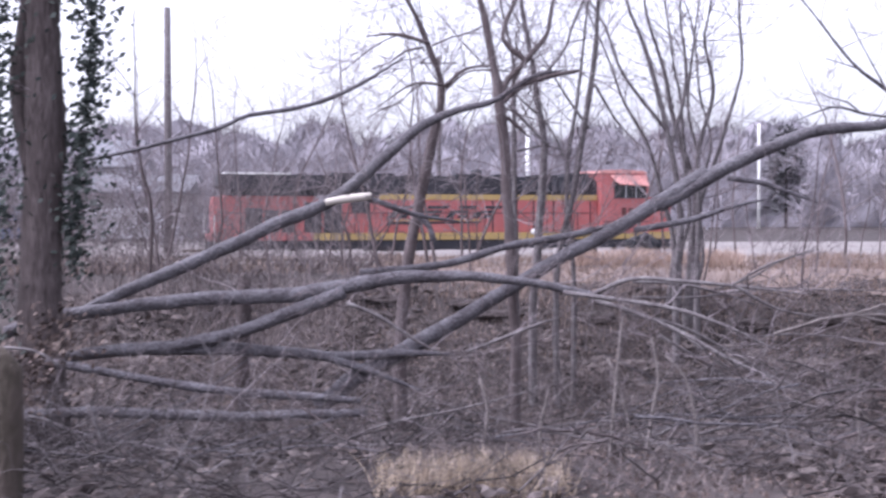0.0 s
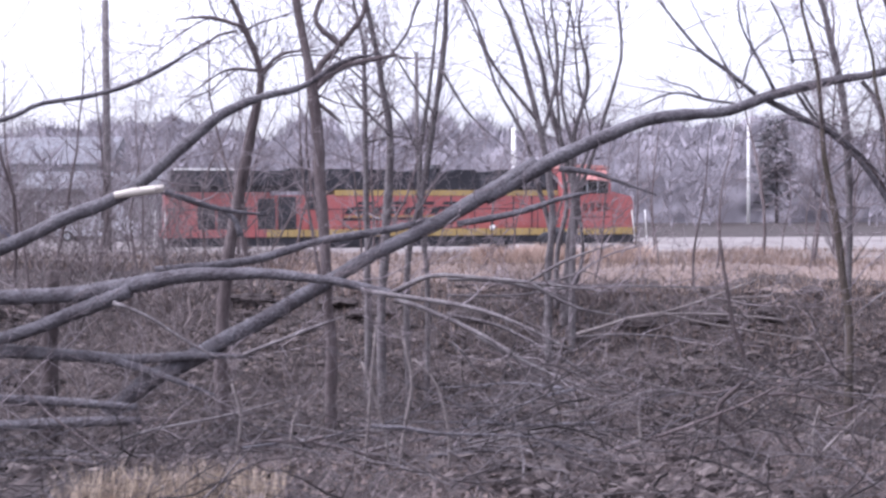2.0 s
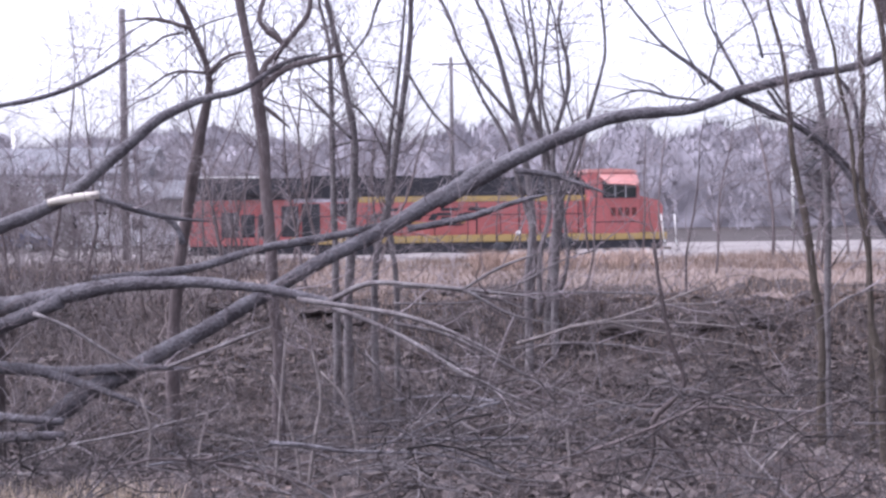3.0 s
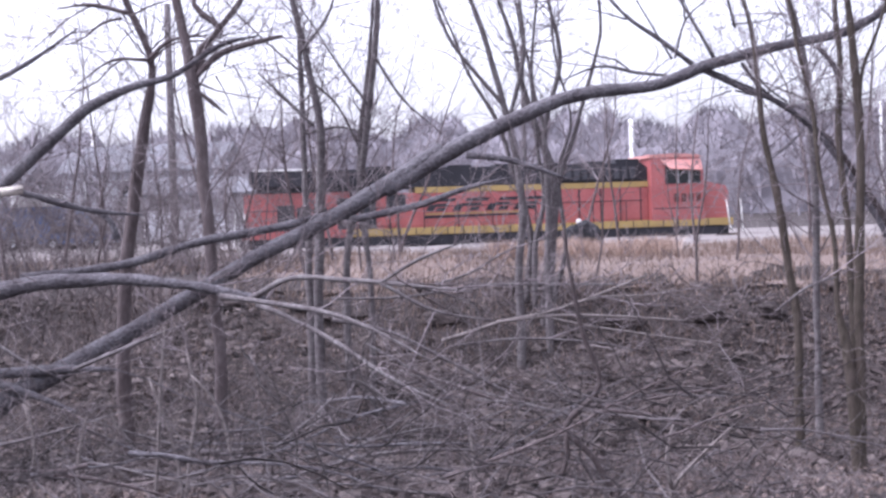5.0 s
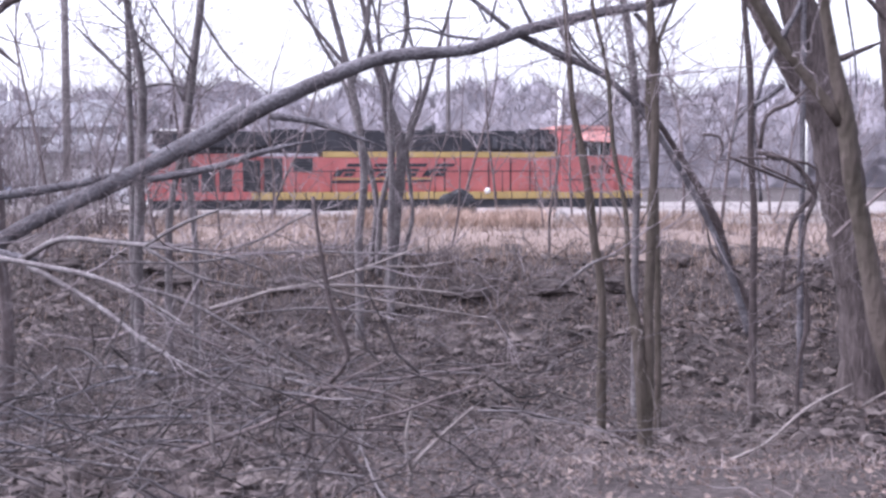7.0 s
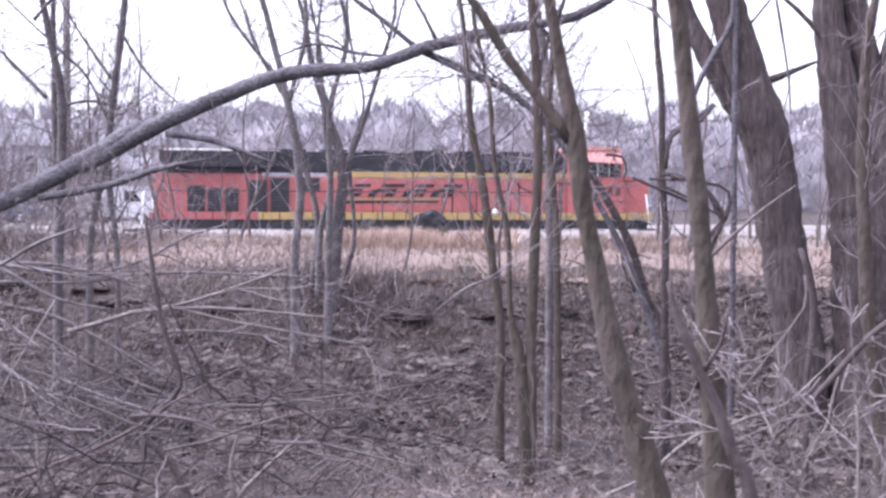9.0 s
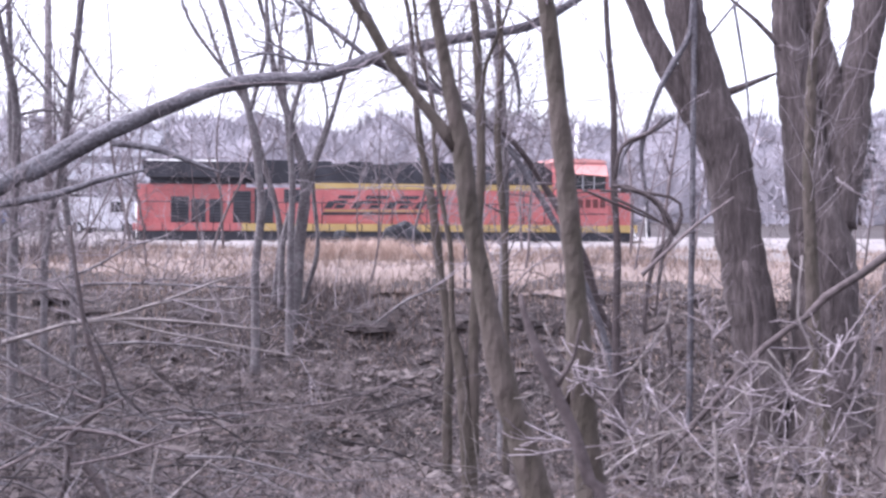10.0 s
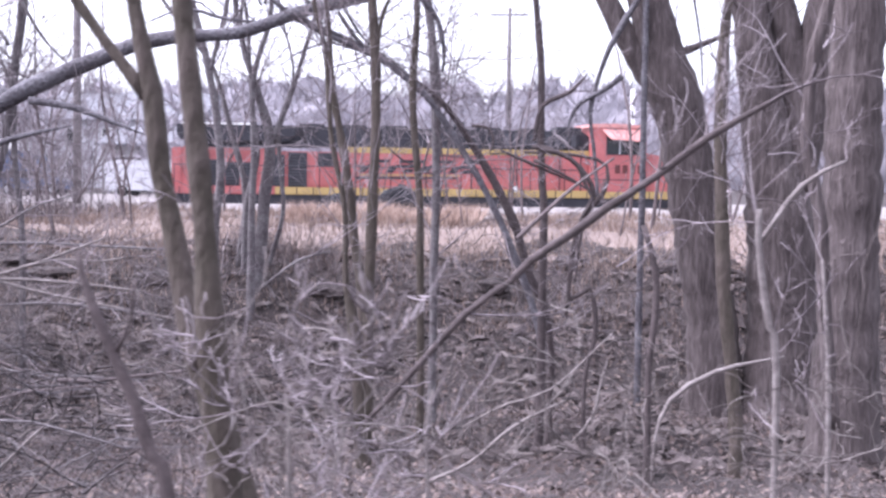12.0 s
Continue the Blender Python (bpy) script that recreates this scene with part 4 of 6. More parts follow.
w = Wood("big_vine", "grey woody vine climbing against the leaning tree", "vine", BARK_GREY)
limb(w, "stem", (8.81, 17.30, 3.82, 0.032), (8.77, 17.30, 3.35, 0.032), (8.60, 17.30, 3.01, 0.038), (8.44, 17.30, 2.72, 0.032), (8.32, 17.30, 2.38, 0.026), (8.24, 17.30, 2.00, 0.026), (8.29, 17.30, 1.56, 0.019), (8.34, 17.30, 1.05, 0.019))
limb(w, "stem", (8.57, 17.25, 2.40, 0.032), (8.35, 17.25, 2.23, 0.027), (8.13, 17.25, 2.11, 0.023), (8.02, 17.25, 1.92, 0.018), (8.00, 17.25, 1.75, 0.013))
limb(w, "stem", (9.24, 17.30, 3.65, 0.020), (9.32, 17.30, 3.21, 0.016), (9.40, 17.30, 2.71, 0.012), (9.43, 17.30, 2.30, 0.008))

w = Wood("big_tree", "large leaning bare tree with dark furrowed bark", "tree", BARK_FURROWED)
limb(w, "trunk", (10.38, 17.60, -0.48, 0.391), (10.36, 17.60, 0.29, 0.378), (10.32, 17.60, 0.93, 0.352), (10.18, 17.60, 1.64, 0.274), (10.04, 17.60, 2.47, 0.222), (9.93, 17.60, 3.23, 0.182), (9.86, 17.60, 4.13, 0.169), (9.74, 17.60, 5.08, 0.122), (9.79, 17.60, 6.02, 0.051))
limb(w, "limb", (10.38, 17.70, 1.06, 0.262), (10.50, 17.70, 1.77, 0.223), (10.41, 17.70, 2.61, 0.177), (10.24, 17.70, 3.38, 0.157), (10.11, 17.70, 4.14, 0.144), (9.87, 17.70, 5.09, 0.104), (9.84, 17.70, 6.03, 0.043))
limb(w, "limb", (10.45, 17.65, 1.19, 0.248), (10.57, 17.65, 1.83, 0.209), (10.66, 17.65, 2.60, 0.196), (10.80, 17.65, 3.49, 0.196), (10.88, 17.65, 4.13, 0.183), (11.01, 17.65, 5.07, 0.132), (11.13, 17.65, 6.01, 0.055))
limb(w, "limb", (9.92, 17.50, 3.03, 0.039), (9.73, 17.50, 3.28, 0.032), (9.47, 17.50, 3.54, 0.026), (9.28, 17.50, 3.70, 0.019), (8.62, 17.50, 4.31, 0.014), (7.74, 17.50, 4.92, 0.004))
w.twigs(10, 1.3, 0.014)

w = Wood("rough_tree", "thick old tree trunk with rough furrowed bark", "tree", BARK_FURROWED)
limb(w, "trunk", (10.54, 15.00, -0.93, 0.320), (10.55, 15.00, -0.21, 0.284), (10.55, 15.00, 0.90, 0.258), (10.55, 15.00, 1.90, 0.243), (10.55, 15.00, 2.64, 0.237), (10.55, 15.00, 3.18, 0.227), (10.45, 15.00, 3.92, 0.164), (10.66, 15.00, 4.64, 0.068))
limb(w, "limb", (9.70, 11.20, -0.22, 0.045), (9.66, 11.20, 0.32, 0.042), (9.60, 11.20, 1.00, 0.042), (9.52, 11.20, 1.51, 0.045), (9.53, 11.20, 2.01, 0.042), (9.61, 11.20, 2.34, 0.035), (9.63, 11.20, 2.82, 0.025), (9.89, 11.20, 3.30, 0.004))
w.twigs(6, 0.8, 0.012)

w = Wood("slim_tree", "slim bare tree with grey brown bark in the hollow", "tree", BARK_MOSSY)
limb(w, "trunk", (9.41, 13.50, -0.68, 0.058), (9.34, 13.50, 0.04, 0.058), (9.28, 13.50, 0.70, 0.058), (9.25, 13.50, 1.36, 0.051), (9.25, 13.50, 2.02, 0.048), (9.28, 13.50, 2.67, 0.041), (9.37, 13.50, 3.32, 0.030), (9.27, 13.50, 3.96, 0.012))
w.twigs(28, 1.0, 0.008, 2, 0.35)

w = Wood("dark_sapling", "dark twisted sapling with gnarled black stem", "sapling", BARK_DARK)
limb(w, "stem", (7.90, 15.60, -0.94, 0.031), (7.90, 15.60, -0.35, 0.036), (7.83, 15.60, 0.12, 0.036), (7.71, 15.60, 0.30, 0.040), (7.53, 15.60, 0.83, 0.045), (7.33, 15.60, 1.24, 0.040), (7.12, 15.60, 1.59, 0.034), (6.86, 15.52, 1.96, 0.026), (6.50, 15.42, 2.26, 0.008))
limb(w, "branch", (7.71, 15.60, 0.36, 0.022), (7.49, 15.60, 0.54, 0.018), (7.42, 15.60, 0.83, 0.005))
w.twigs(12, 0.6, 0.006)

w = Wood("dark_sapling", "dark twisted sapling with gnarled black stem", "sapling", BARK_DARK)
limb(w, "stem", (8.23, 15.00, -0.58, 0.021), (8.32, 15.00, -0.10, 0.026), (8.26, 15.00, 0.29, 0.021), (8.07, 15.00, 0.18, 0.021), (8.15, 15.00, 0.85, 0.026), (8.36, 15.00, 1.15, 0.026), (8.39, 15.00, 1.40, 0.017), (8.14, 15.00, 1.49, 0.017), (7.64, 15.00, 1.52, 0.013))
limb(w, "branch", (7.80, 14.55, 1.53, 0.023), (7.97, 14.55, 1.50, 0.021), (8.12, 14.55, 1.41, 0.018), (8.20, 14.55, 1.23, 0.015), (8.26, 14.55, 1.10, 0.012), (8.18, 14.55, 0.94, 0.009))
limb(w, "branch", (7.75, 14.55, 1.44, 0.016), (8.07, 14.55, 1.28, 0.011), (8.27, 14.55, 1.15, 0.006))
limb(w, "branch", (7.20, 14.55, 1.73, 0.016), (7.35, 14.55, 1.71, 0.013), (7.39, 14.55, 1.58, 0.011), (7.36, 14.55, 1.49, 0.009), (7.52, 14.55, 1.50, 0.006))
w.twigs(12, 0.6, 0.006)

w = Wood("slim_tree", "slim bare tree with grey brown bark in the hollow", "tree", BARK_MOSSY)
limb(w, "trunk", (6.49, 13.20, -1.52, 0.059), (6.49, 13.20, -0.78, 0.062), (6.43, 13.20, -0.01, 0.051), (6.35, 13.20, 0.43, 0.026), (6.33, 13.20, 1.01, 0.022), (6.22, 13.20, 1.58, 0.022), (6.17, 13.20, 2.20, 0.018), (6.05, 13.20, 2.72, 0.018), (6.02, 13.20, 3.00, 0.015), (5.85, 13.20, 3.71, 0.011), (6.02, 13.20, 4.40, 0.004))
w.twigs(28, 1.0, 0.008, 2, 0.35)

w = Wood("slim_tree", "slim bare tree with grey brown bark in the hollow", "tree", BARK_MOSSY)
limb(w, "trunk", (6.78, 14.50, -0.43, 0.033), (6.76, 14.50, 0.54, 0.033), (6.75, 14.50, 1.13, 0.031), (6.68, 14.50, 1.94, 0.033), (6.71, 14.50, 2.73, 0.029), (6.68, 14.50, 3.26, 0.025), (6.71, 14.50, 4.04, 0.018), (6.53, 14.50, 4.83, 0.007))
w.twigs(28, 1.0, 0.008, 2, 0.35)

w = Wood("leaning_pole_branch", "dark broken branch leaning diagonally through the thicket", "branch", BARK_DARK)
limb(w, "branch", (7.91, 7.75, 0.85, 0.008), (8.02, 7.75, 0.97, 0.016), (8.14, 7.75, 1.05, 0.016), (8.27, 7.75, 1.15, 0.016), (8.45, 7.75, 1.27, 0.014), (8.60, 7.75, 1.39, 0.014), (8.87, 7.75, 1.55, 0.005))
limb(w, "branch", (8.02, 7.75, 0.97, 0.010), (7.96, 7.75, 0.90, 0.012), (7.80, 7.75, 0.78, 0.012), (7.54, 7.75, 0.48, 0.012), (7.43, 7.75, 0.37, 0.004))
w.twigs(7, 0.4, 0.005)

w = Wood("leaning_stick", "grey dead stick leaning across the thicket", "stick", BARK_BROWN)
limb(w, "branch", (7.75, 12.00, 0.86, 0.020), (7.91, 12.00, 1.02, 0.016), (8.13, 12.00, 1.22, 0.012), (8.39, 12.00, 1.41, 0.008))

w = Wood("arched_stick", "thin pale stick arching out of the undergrowth", "stick", BARK_PALE)
limb(w, "branch", (8.49, 8.60, -0.02, 0.007), (8.50, 8.60, 0.18, 0.007), (8.56, 8.60, 0.36, 0.010), (8.74, 8.60, 0.48, 0.010), (9.01, 8.60, 0.55, 0.004))

w = Wood("bent_stick", "long pale bent stick lying on leaf litter", "stick", BARK_PALE)
limb(w, "branch", (6.91, 12.60, -1.20, 0.016), (7.04, 12.60, -1.01, 0.016), (7.40, 12.60, -0.82, 0.014), (7.72, 12.60, -0.54, 0.014), (8.08, 12.60, -0.34, 0.005))

w = Wood("dead_snag", "broken leaning dead snag with dark brown wood", "snag", BARK_DARK)
limb(w, "stem", (7.14, 6.58, 0.38, 0.023), (7.09, 6.58, 0.51, 0.021), (7.04, 6.58, 0.66, 0.019), (6.99, 6.58, 0.77, 0.017), (6.95, 6.58, 0.86, 0.016), (6.91, 6.58, 0.96, 0.011), (6.89, 6.58, 1.04, 0.006))
limb(w, "branch", (6.99, 6.58, 0.77, 0.008), (7.04, 6.56, 0.86, 0.006), (7.06, 6.54, 0.97, 0.004))

w = Wood("pale_sapling", "pale sapling with peeling whitish bark", "sapling", BARK_PALE)
limb(w, "stem", (8.92, 8.20, 0.54, 0.013), (8.89, 8.20, 0.71, 0.013), (8.86, 8.20, 0.88, 0.013), (8.84, 8.20, 1.04, 0.013), (8.84, 8.20, 1.15, 0.013))
limb(w, "branch", (8.90, 8.60, 1.01, 0.009), (9.06, 8.60, 1.24, 0.012), (9.23, 8.60, 1.34, 0.005))
w.twigs(8, 0.4, 0.005)

w = Wood("dark_root", "black crooked dead stem hanging in the thicket", "stick", BARK_DARK)
limb(w, "stem", (8.70, 13.00, -0.28, 0.026), (8.71, 13.00, -0.01, 0.026), (8.74, 13.00, 0.25, 0.026), (8.73, 13.00, 0.59, 0.026), (8.64, 13.00, 0.93, 0.021))

w = Wood("curved_twig", "pale curved dead twigs leaning in the thicket", "stick", BARK_PALE)
limb(w, "branch", (8.15, 10.50, -0.22, 0.006), (8.27, 10.50, -0.06, 0.008), (8.30, 10.50, 0.09, 0.008), (8.34, 10.50, 0.25, 0.004))
limb(w, "branch", (7.54, 10.50, -0.15, 0.006), (7.79, 10.50, -0.01, 0.008), (8.03, 10.50, 0.08, 0.008), (8.37, 10.50, 0.41, 0.004))

w = Wood("ivy_tree", "old tree trunk overgrown with dark evergreen ivy", "tree", BARK_FURROWED)
limb(w, "trunk", (-4.64, 13.00, -0.74, 0.285), (-4.66, 13.00, 0.21, 0.238), (-4.66, 13.00, 1.09, 0.214), (-4.61, 13.00, 1.97, 0.202), (-4.60, 13.00, 2.68, 0.202), (-4.62, 13.00, 3.38, 0.178), (-4.61, 13.00, 4.08, 0.167), (-4.55, 13.00, 4.96, 0.120), (-4.65, 13.00, 5.83, 0.050))
limb(w, "limb", (-4.72, 13.00, 1.97, 0.119), (-4.86, 13.00, 2.68, 0.095), (-4.82, 13.00, 3.38, 0.083), (-4.70, 13.00, 3.97, 0.071), (-4.48, 13.00, 4.83, 0.051), (-4.39, 13.00, 5.68, 0.009))
w.twigs(10, 0.8, 0.010)

w = Wood("short_trunk", "short brown trunk beside the ivy covered tree", "trunk", BARK_MOSSY)
limb(w, "trunk", (-3.64, 8.50, -0.56, 0.118), (-3.62, 8.50, -0.01, 0.110), (-3.60, 8.50, 0.38, 0.095), (-3.70, 8.50, 0.54, 0.055))

w = Wood("slender_tree", "slender bare tree standing below the railway bank", "tree", BARK_MID)
limb(w, "trunk", (6.72, 15.90, 0.17, 0.038), (6.73, 15.90, 1.29, 0.043), (6.71, 15.90, 2.15, 0.048), (6.63, 15.90, 2.95, 0.043), (6.47, 15.90, 3.64, 0.038), (6.42, 15.90, 3.88, 0.034), (6.13, 15.90, 4.80, 0.024), (6.14, 15.90, 5.69, 0.010))
w.twigs(62, 1.2, 0.011, 2, 0.2)

w = Wood("bramble_cane", "pale whitish arching bramble canes beside the path", "bramble", BARK_PALE)
limb(w, "cane", (7.50, 6.50, 0.86, 0.0025), (7.57, 6.50, 0.86, 0.0037), (7.63, 6.50, 0.79, 0.0050), (7.70, 6.50, 0.70, 0.0031), (7.74, 6.50, 0.63, 0.0025))
limb(w, "cane", (7.50, 6.50, 0.80, 0.0025), (7.55, 6.50, 0.69, 0.0031), (7.61, 6.50, 0.62, 0.0037), (7.60, 6.50, 0.55, 0.0043), (7.58, 6.50, 0.46, 0.0025))
limb(w, "cane", (7.61, 6.50, 0.62, 0.0025), (7.68, 6.50, 0.70, 0.0025), (7.70, 6.50, 0.74, 0.0025))
limb(w, "cane", (7.61, 6.50, 0.62, 0.0025), (7.70, 6.50, 0.63, 0.0025), (7.81, 6.50, 0.60, 0.0025))
limb(w, "cane", (7.60, 6.50, 0.63, 0.0025), (7.58, 6.50, 0.71, 0.0025), (7.63, 6.50, 0.77, 0.0025), (7.75, 6.50, 0.81, 0.0025))
limb(w, "cane", (7.66, 6.50, 1.16, 0.0025), (7.65, 6.50, 0.99, 0.0031), (7.69, 6.50, 0.90, 0.0031), (7.65, 6.50, 0.86, 0.0025))
limb(w, "cane", (7.57, 6.50, 0.90, 0.0025), (7.63, 6.50, 0.82, 0.0031), (7.68, 6.50, 0.75, 0.0025))
w.twigs(16, 0.3, 0.004)

w = Wood("bramble_cane", "pale whitish arching bramble canes beside the path", "bramble", BARK_PALE)
limb(w, "cane", (7.33, 6.80, 1.05, 0.0025), (7.33, 6.80, 0.95, 0.0025), (7.23, 6.80, 0.81, 0.0025), (7.13, 6.80, 0.67, 0.0025))
limb(w, "cane", (7.25, 6.80, 0.83, 0.0025), (7.27, 6.80, 0.66, 0.0031), (7.32, 6.80, 0.38, 0.0025))
limb(w, "cane", (7.28, 6.80, 0.73, 0.0025), (7.35, 6.80, 0.61, 0.0031), (7.42, 6.80, 0.51, 0.0031), (7.51, 6.80, 0.40, 0.0025))
limb(w, "cane", (7.41, 6.80, 0.63, 0.0025), (7.31, 6.80, 0.61, 0.0025), (7.21, 6.80, 0.57, 0.0025), (7.12, 6.80, 0.53, 0.0025))
limb(w, "cane", (7.42, 6.80, 0.51, 0.0025), (7.50, 6.80, 0.51, 0.0025))
limb(w, "cane", (7.16, 6.80, 0.47, 0.0025), (7.22, 6.80, 0.50, 0.0025), (7.26, 6.80, 0.59, 0.0025))
limb(w, "cane", (6.96, 6.80, 0.94, 0.0025), (7.00, 6.80, 0.86, 0.0025), (7.04, 6.80, 0.79, 0.0025))
w.twigs(16, 0.3, 0.004)

w = Wood("curly_sapling", "dark sapling with curling crooked side branches", "sapling", BARK_DARK)
limb(w, "stem", (7.82, 15.20, 0.32, 0.037), (7.82, 15.20, 0.92, 0.037), (7.79, 15.20, 1.56, 0.033), (7.77, 15.20, 2.37, 0.033), (7.71, 15.20, 3.02, 0.029), (7.68, 15.20, 3.56, 0.025), (7.60, 15.20, 4.36, 0.018), (7.61, 15.20, 5.16, 0.007))
limb(w, "branch", (7.73, 14.60, 1.55, 0.020), (7.86, 14.60, 1.54, 0.024), (8.07, 14.60, 1.45, 0.024), (8.21, 14.60, 1.30, 0.024), (8.27, 14.60, 1.14, 0.024), (8.18, 14.60, 0.88, 0.020), (8.13, 14.60, 0.37, 0.008))
limb(w, "branch", (7.45, 14.60, 1.52, 0.012), (7.76, 14.60, 1.39, 0.016), (8.17, 14.60, 1.22, 0.006))
limb(w, "branch", (7.75, 14.60, 1.60, 0.020), (7.81, 14.60, 1.91, 0.020), (8.06, 14.60, 2.04, 0.020), (8.20, 14.60, 2.19, 0.006))
w.twigs(30, 0.7, 0.006)

w = Wood("dead_weed", "thin pale dead weed standing in the brush", "weed", BARK_PALE)
limb(w, "stalk", (0.92, 10.80, -0.99, 0.018), (0.98, 10.80, -0.34, 0.016), (1.02, 10.80, 0.17, 0.014), (1.06, 10.80, 0.58, 0.009))
w.twigs(5, 0.3, 0.004)

w = Wood("dead_weed", "thin pale dead weed standing in the brush", "weed", BARK_PALE)
limb(w, "stalk", (1.16, 10.80, -0.99, 0.018), (1.13, 10.80, -0.43, 0.016), (1.02, 10.80, -0.02, 0.014), (0.93, 10.80, 0.22, 0.009))
w.twigs(5, 0.3, 0.004)

w = Wood("dead_weed", "thin pale dead weed standing in the brush", "weed", BARK_PALE)
limb(w, "stalk", (0.36, 10.90, -0.91, 0.014), (0.34, 10.90, -0.44, 0.014), (0.42, 10.90, -0.07, 0.009))
w.twigs(5, 0.3, 0.004)

w = Wood("dead_weed", "thin pale dead weed standing in the brush", "weed", BARK_PALE)
limb(w, "stalk", (-0.16, 11.20, -0.68, 0.014), (-0.11, 11.20, -0.30, 0.014), (-0.18, 11.20, -0.01, 0.010))
w.twigs(5, 0.3, 0.004)

w = Wood("dead_weed", "thin pale dead weed standing in the brush", "weed", BARK_PALE)
limb(w, "stalk", (3.28, 11.00, -0.87, 0.014), (3.25, 11.00, -0.39, 0.014), (3.23, 11.00, -0.28, 0.009))
w.twigs(5, 0.3, 0.004)

w = Wood("dead_weed", "thin pale dead weed standing in the brush", "weed", BARK_PALE)
limb(w, "stalk", (1.62, 10.40, -0.71, 0.015), (1.63, 10.40, -0.33, 0.015), (1.54, 10.40, 0.06, 0.011), (1.36, 10.40, 0.28, 0.007))
w.twigs(5, 0.3, 0.004)

w = Wood("dead_weed", "thin pale dead weed standing in the brush", "weed", BARK_PALE)
limb(w, "stalk", (1.22, 10.60, -0.77, 0.015), (1.28, 10.60, -0.29, 0.015), (1.34, 10.60, 0.06, 0.012), (1.28, 10.60, 0.41, 0.008))
w.twigs(5, 0.3, 0.004)

w = Wood("dead_weed", "thin pale dead weed standing in the brush", "weed", BARK_PALE)
limb(w, "stalk", (7.45, 6.60, 0.38, 0.006), (7.45, 6.60, 0.59, 0.005), (7.44, 6.60, 0.68, 0.004))
w.twigs(5, 0.3, 0.004)

w = Wood("dead_weed", "thin pale dead weed standing in the brush", "weed", BARK_PALE)
limb(w, "stalk", (7.78, 6.90, 0.32, 0.005), (7.77, 6.90, 0.54, 0.005), (7.79, 6.90, 0.65, 0.004))
w.twigs(5, 0.3, 0.004)

w = Wood("dead_weed", "thin pale dead weed standing in the brush", "weed", BARK_PALE)
limb(w, "stalk", (9.27, 9.00, -0.16, 0.012), (9.26, 9.00, 0.34, 0.012), (9.24, 9.00, 0.68, 0.010), (9.22, 9.00, 0.92, 0.007))
w.twigs(5, 0.3, 0.004)

w = Wood("pale_vine", "pale twisting dead vines in the dark thicket", "vine", BARK_MID)
limb(w, "vine", (-4.24, 10.60, -0.94, 0.020), (-3.90, 10.60, -0.62, 0.020), (-3.61, 10.60, -0.50, 0.015), (-3.13, 10.60, -0.48, 0.010))
limb(w, "vine", (-4.33, 10.60, -0.25, 0.015), (-4.04, 10.60, -0.25, 0.015), (-3.76, 10.60, -0.36, 0.015), (-3.52, 10.60, -0.55, 0.010))
limb(w, "vine", (-3.59, 10.60, -0.14, 0.015), (-3.49, 10.60, -0.41, 0.020), (-3.43, 10.60, -0.72, 0.015))
limb(w, "vine", (-2.75, 10.60, -0.85, 0.015), (-2.16, 10.60, -0.77, 0.015), (-1.63, 10.60, -0.74, 0.010))
limb(w, "vine", (-4.33, 10.60, 0.35, 0.015), (-4.04, 10.60, 0.32, 0.015), (-3.80, 10.60, 0.18, 0.010))
w.twigs(14, 0.4, 0.005)


# ---- ivy on the old tree ----
def leafy(name, parent, centre_rows, spread, count, size, mat, label, seed):
    rng, soup = random.Random(seed), Soup()
    pts, _ = spline(centre_rows, 0.1)
    o = Vector(parent.location)
    for _ in range(count):
        p = rng.choice(pts) - o
        a = rng.uniform(0, 6.283)
        d = abs(rng.gauss(0, 1)) * spread
        p = p + Vector((math.cos(a) * d, math.sin(a) * d, rng.gauss(0, 0.15)))
        n = Vector((rng.gauss(0, 1), rng.gauss(0, 1), rng.gauss(0, 1))).normalized()
        u = n.orthogonal().normalized() * size * rng.uniform(0.6, 1.2)
        v = n.cross(u) * 0.8
        b = len(soup.v)
        soup.v += [p - u, p - v * 0.7, p + u, p + v * 0.7]
        soup.f.append((b, b + 1, b + 2, b + 3))
    return tagged(put(name, soup, mat, parent, label, False), kind="stuff")


ivy_host = bpy.data.objects["ivy_tree"]
leafy("ivy_leaves", ivy_host, [(-5.6, 11.9, -0.9, 0), (-4.6, 11.8, -0.2, 0), (-4.2, 12.2, 0.4, 0)], 0.35, 1500, 0.04, LEAF, "dead brown leaves caught in vines", 9)
leafy("ivy_leaves", ivy_host, [(-5.2, 12.9, -1.0, 0), (-5.15, 12.9, 1.0, 0), (-5.0, 12.9, 3.0, 0), (-4.9, 12.9, 4.6, 0)], 0.25, 2600, 0.045, IVY, "dark evergreen ivy leaves", 7)
leafy("ivy_leaves", ivy_host, [(-4.35, 13.0, 1.0, 0), (-4.2, 13.0, 2.4, 0), (-4.1, 13.0, 3.4, 0), (-4.25, 13.0, 4.6, 0)], 0.17, 2200, 0.045, IVY, "dark evergreen ivy leaves", 8)


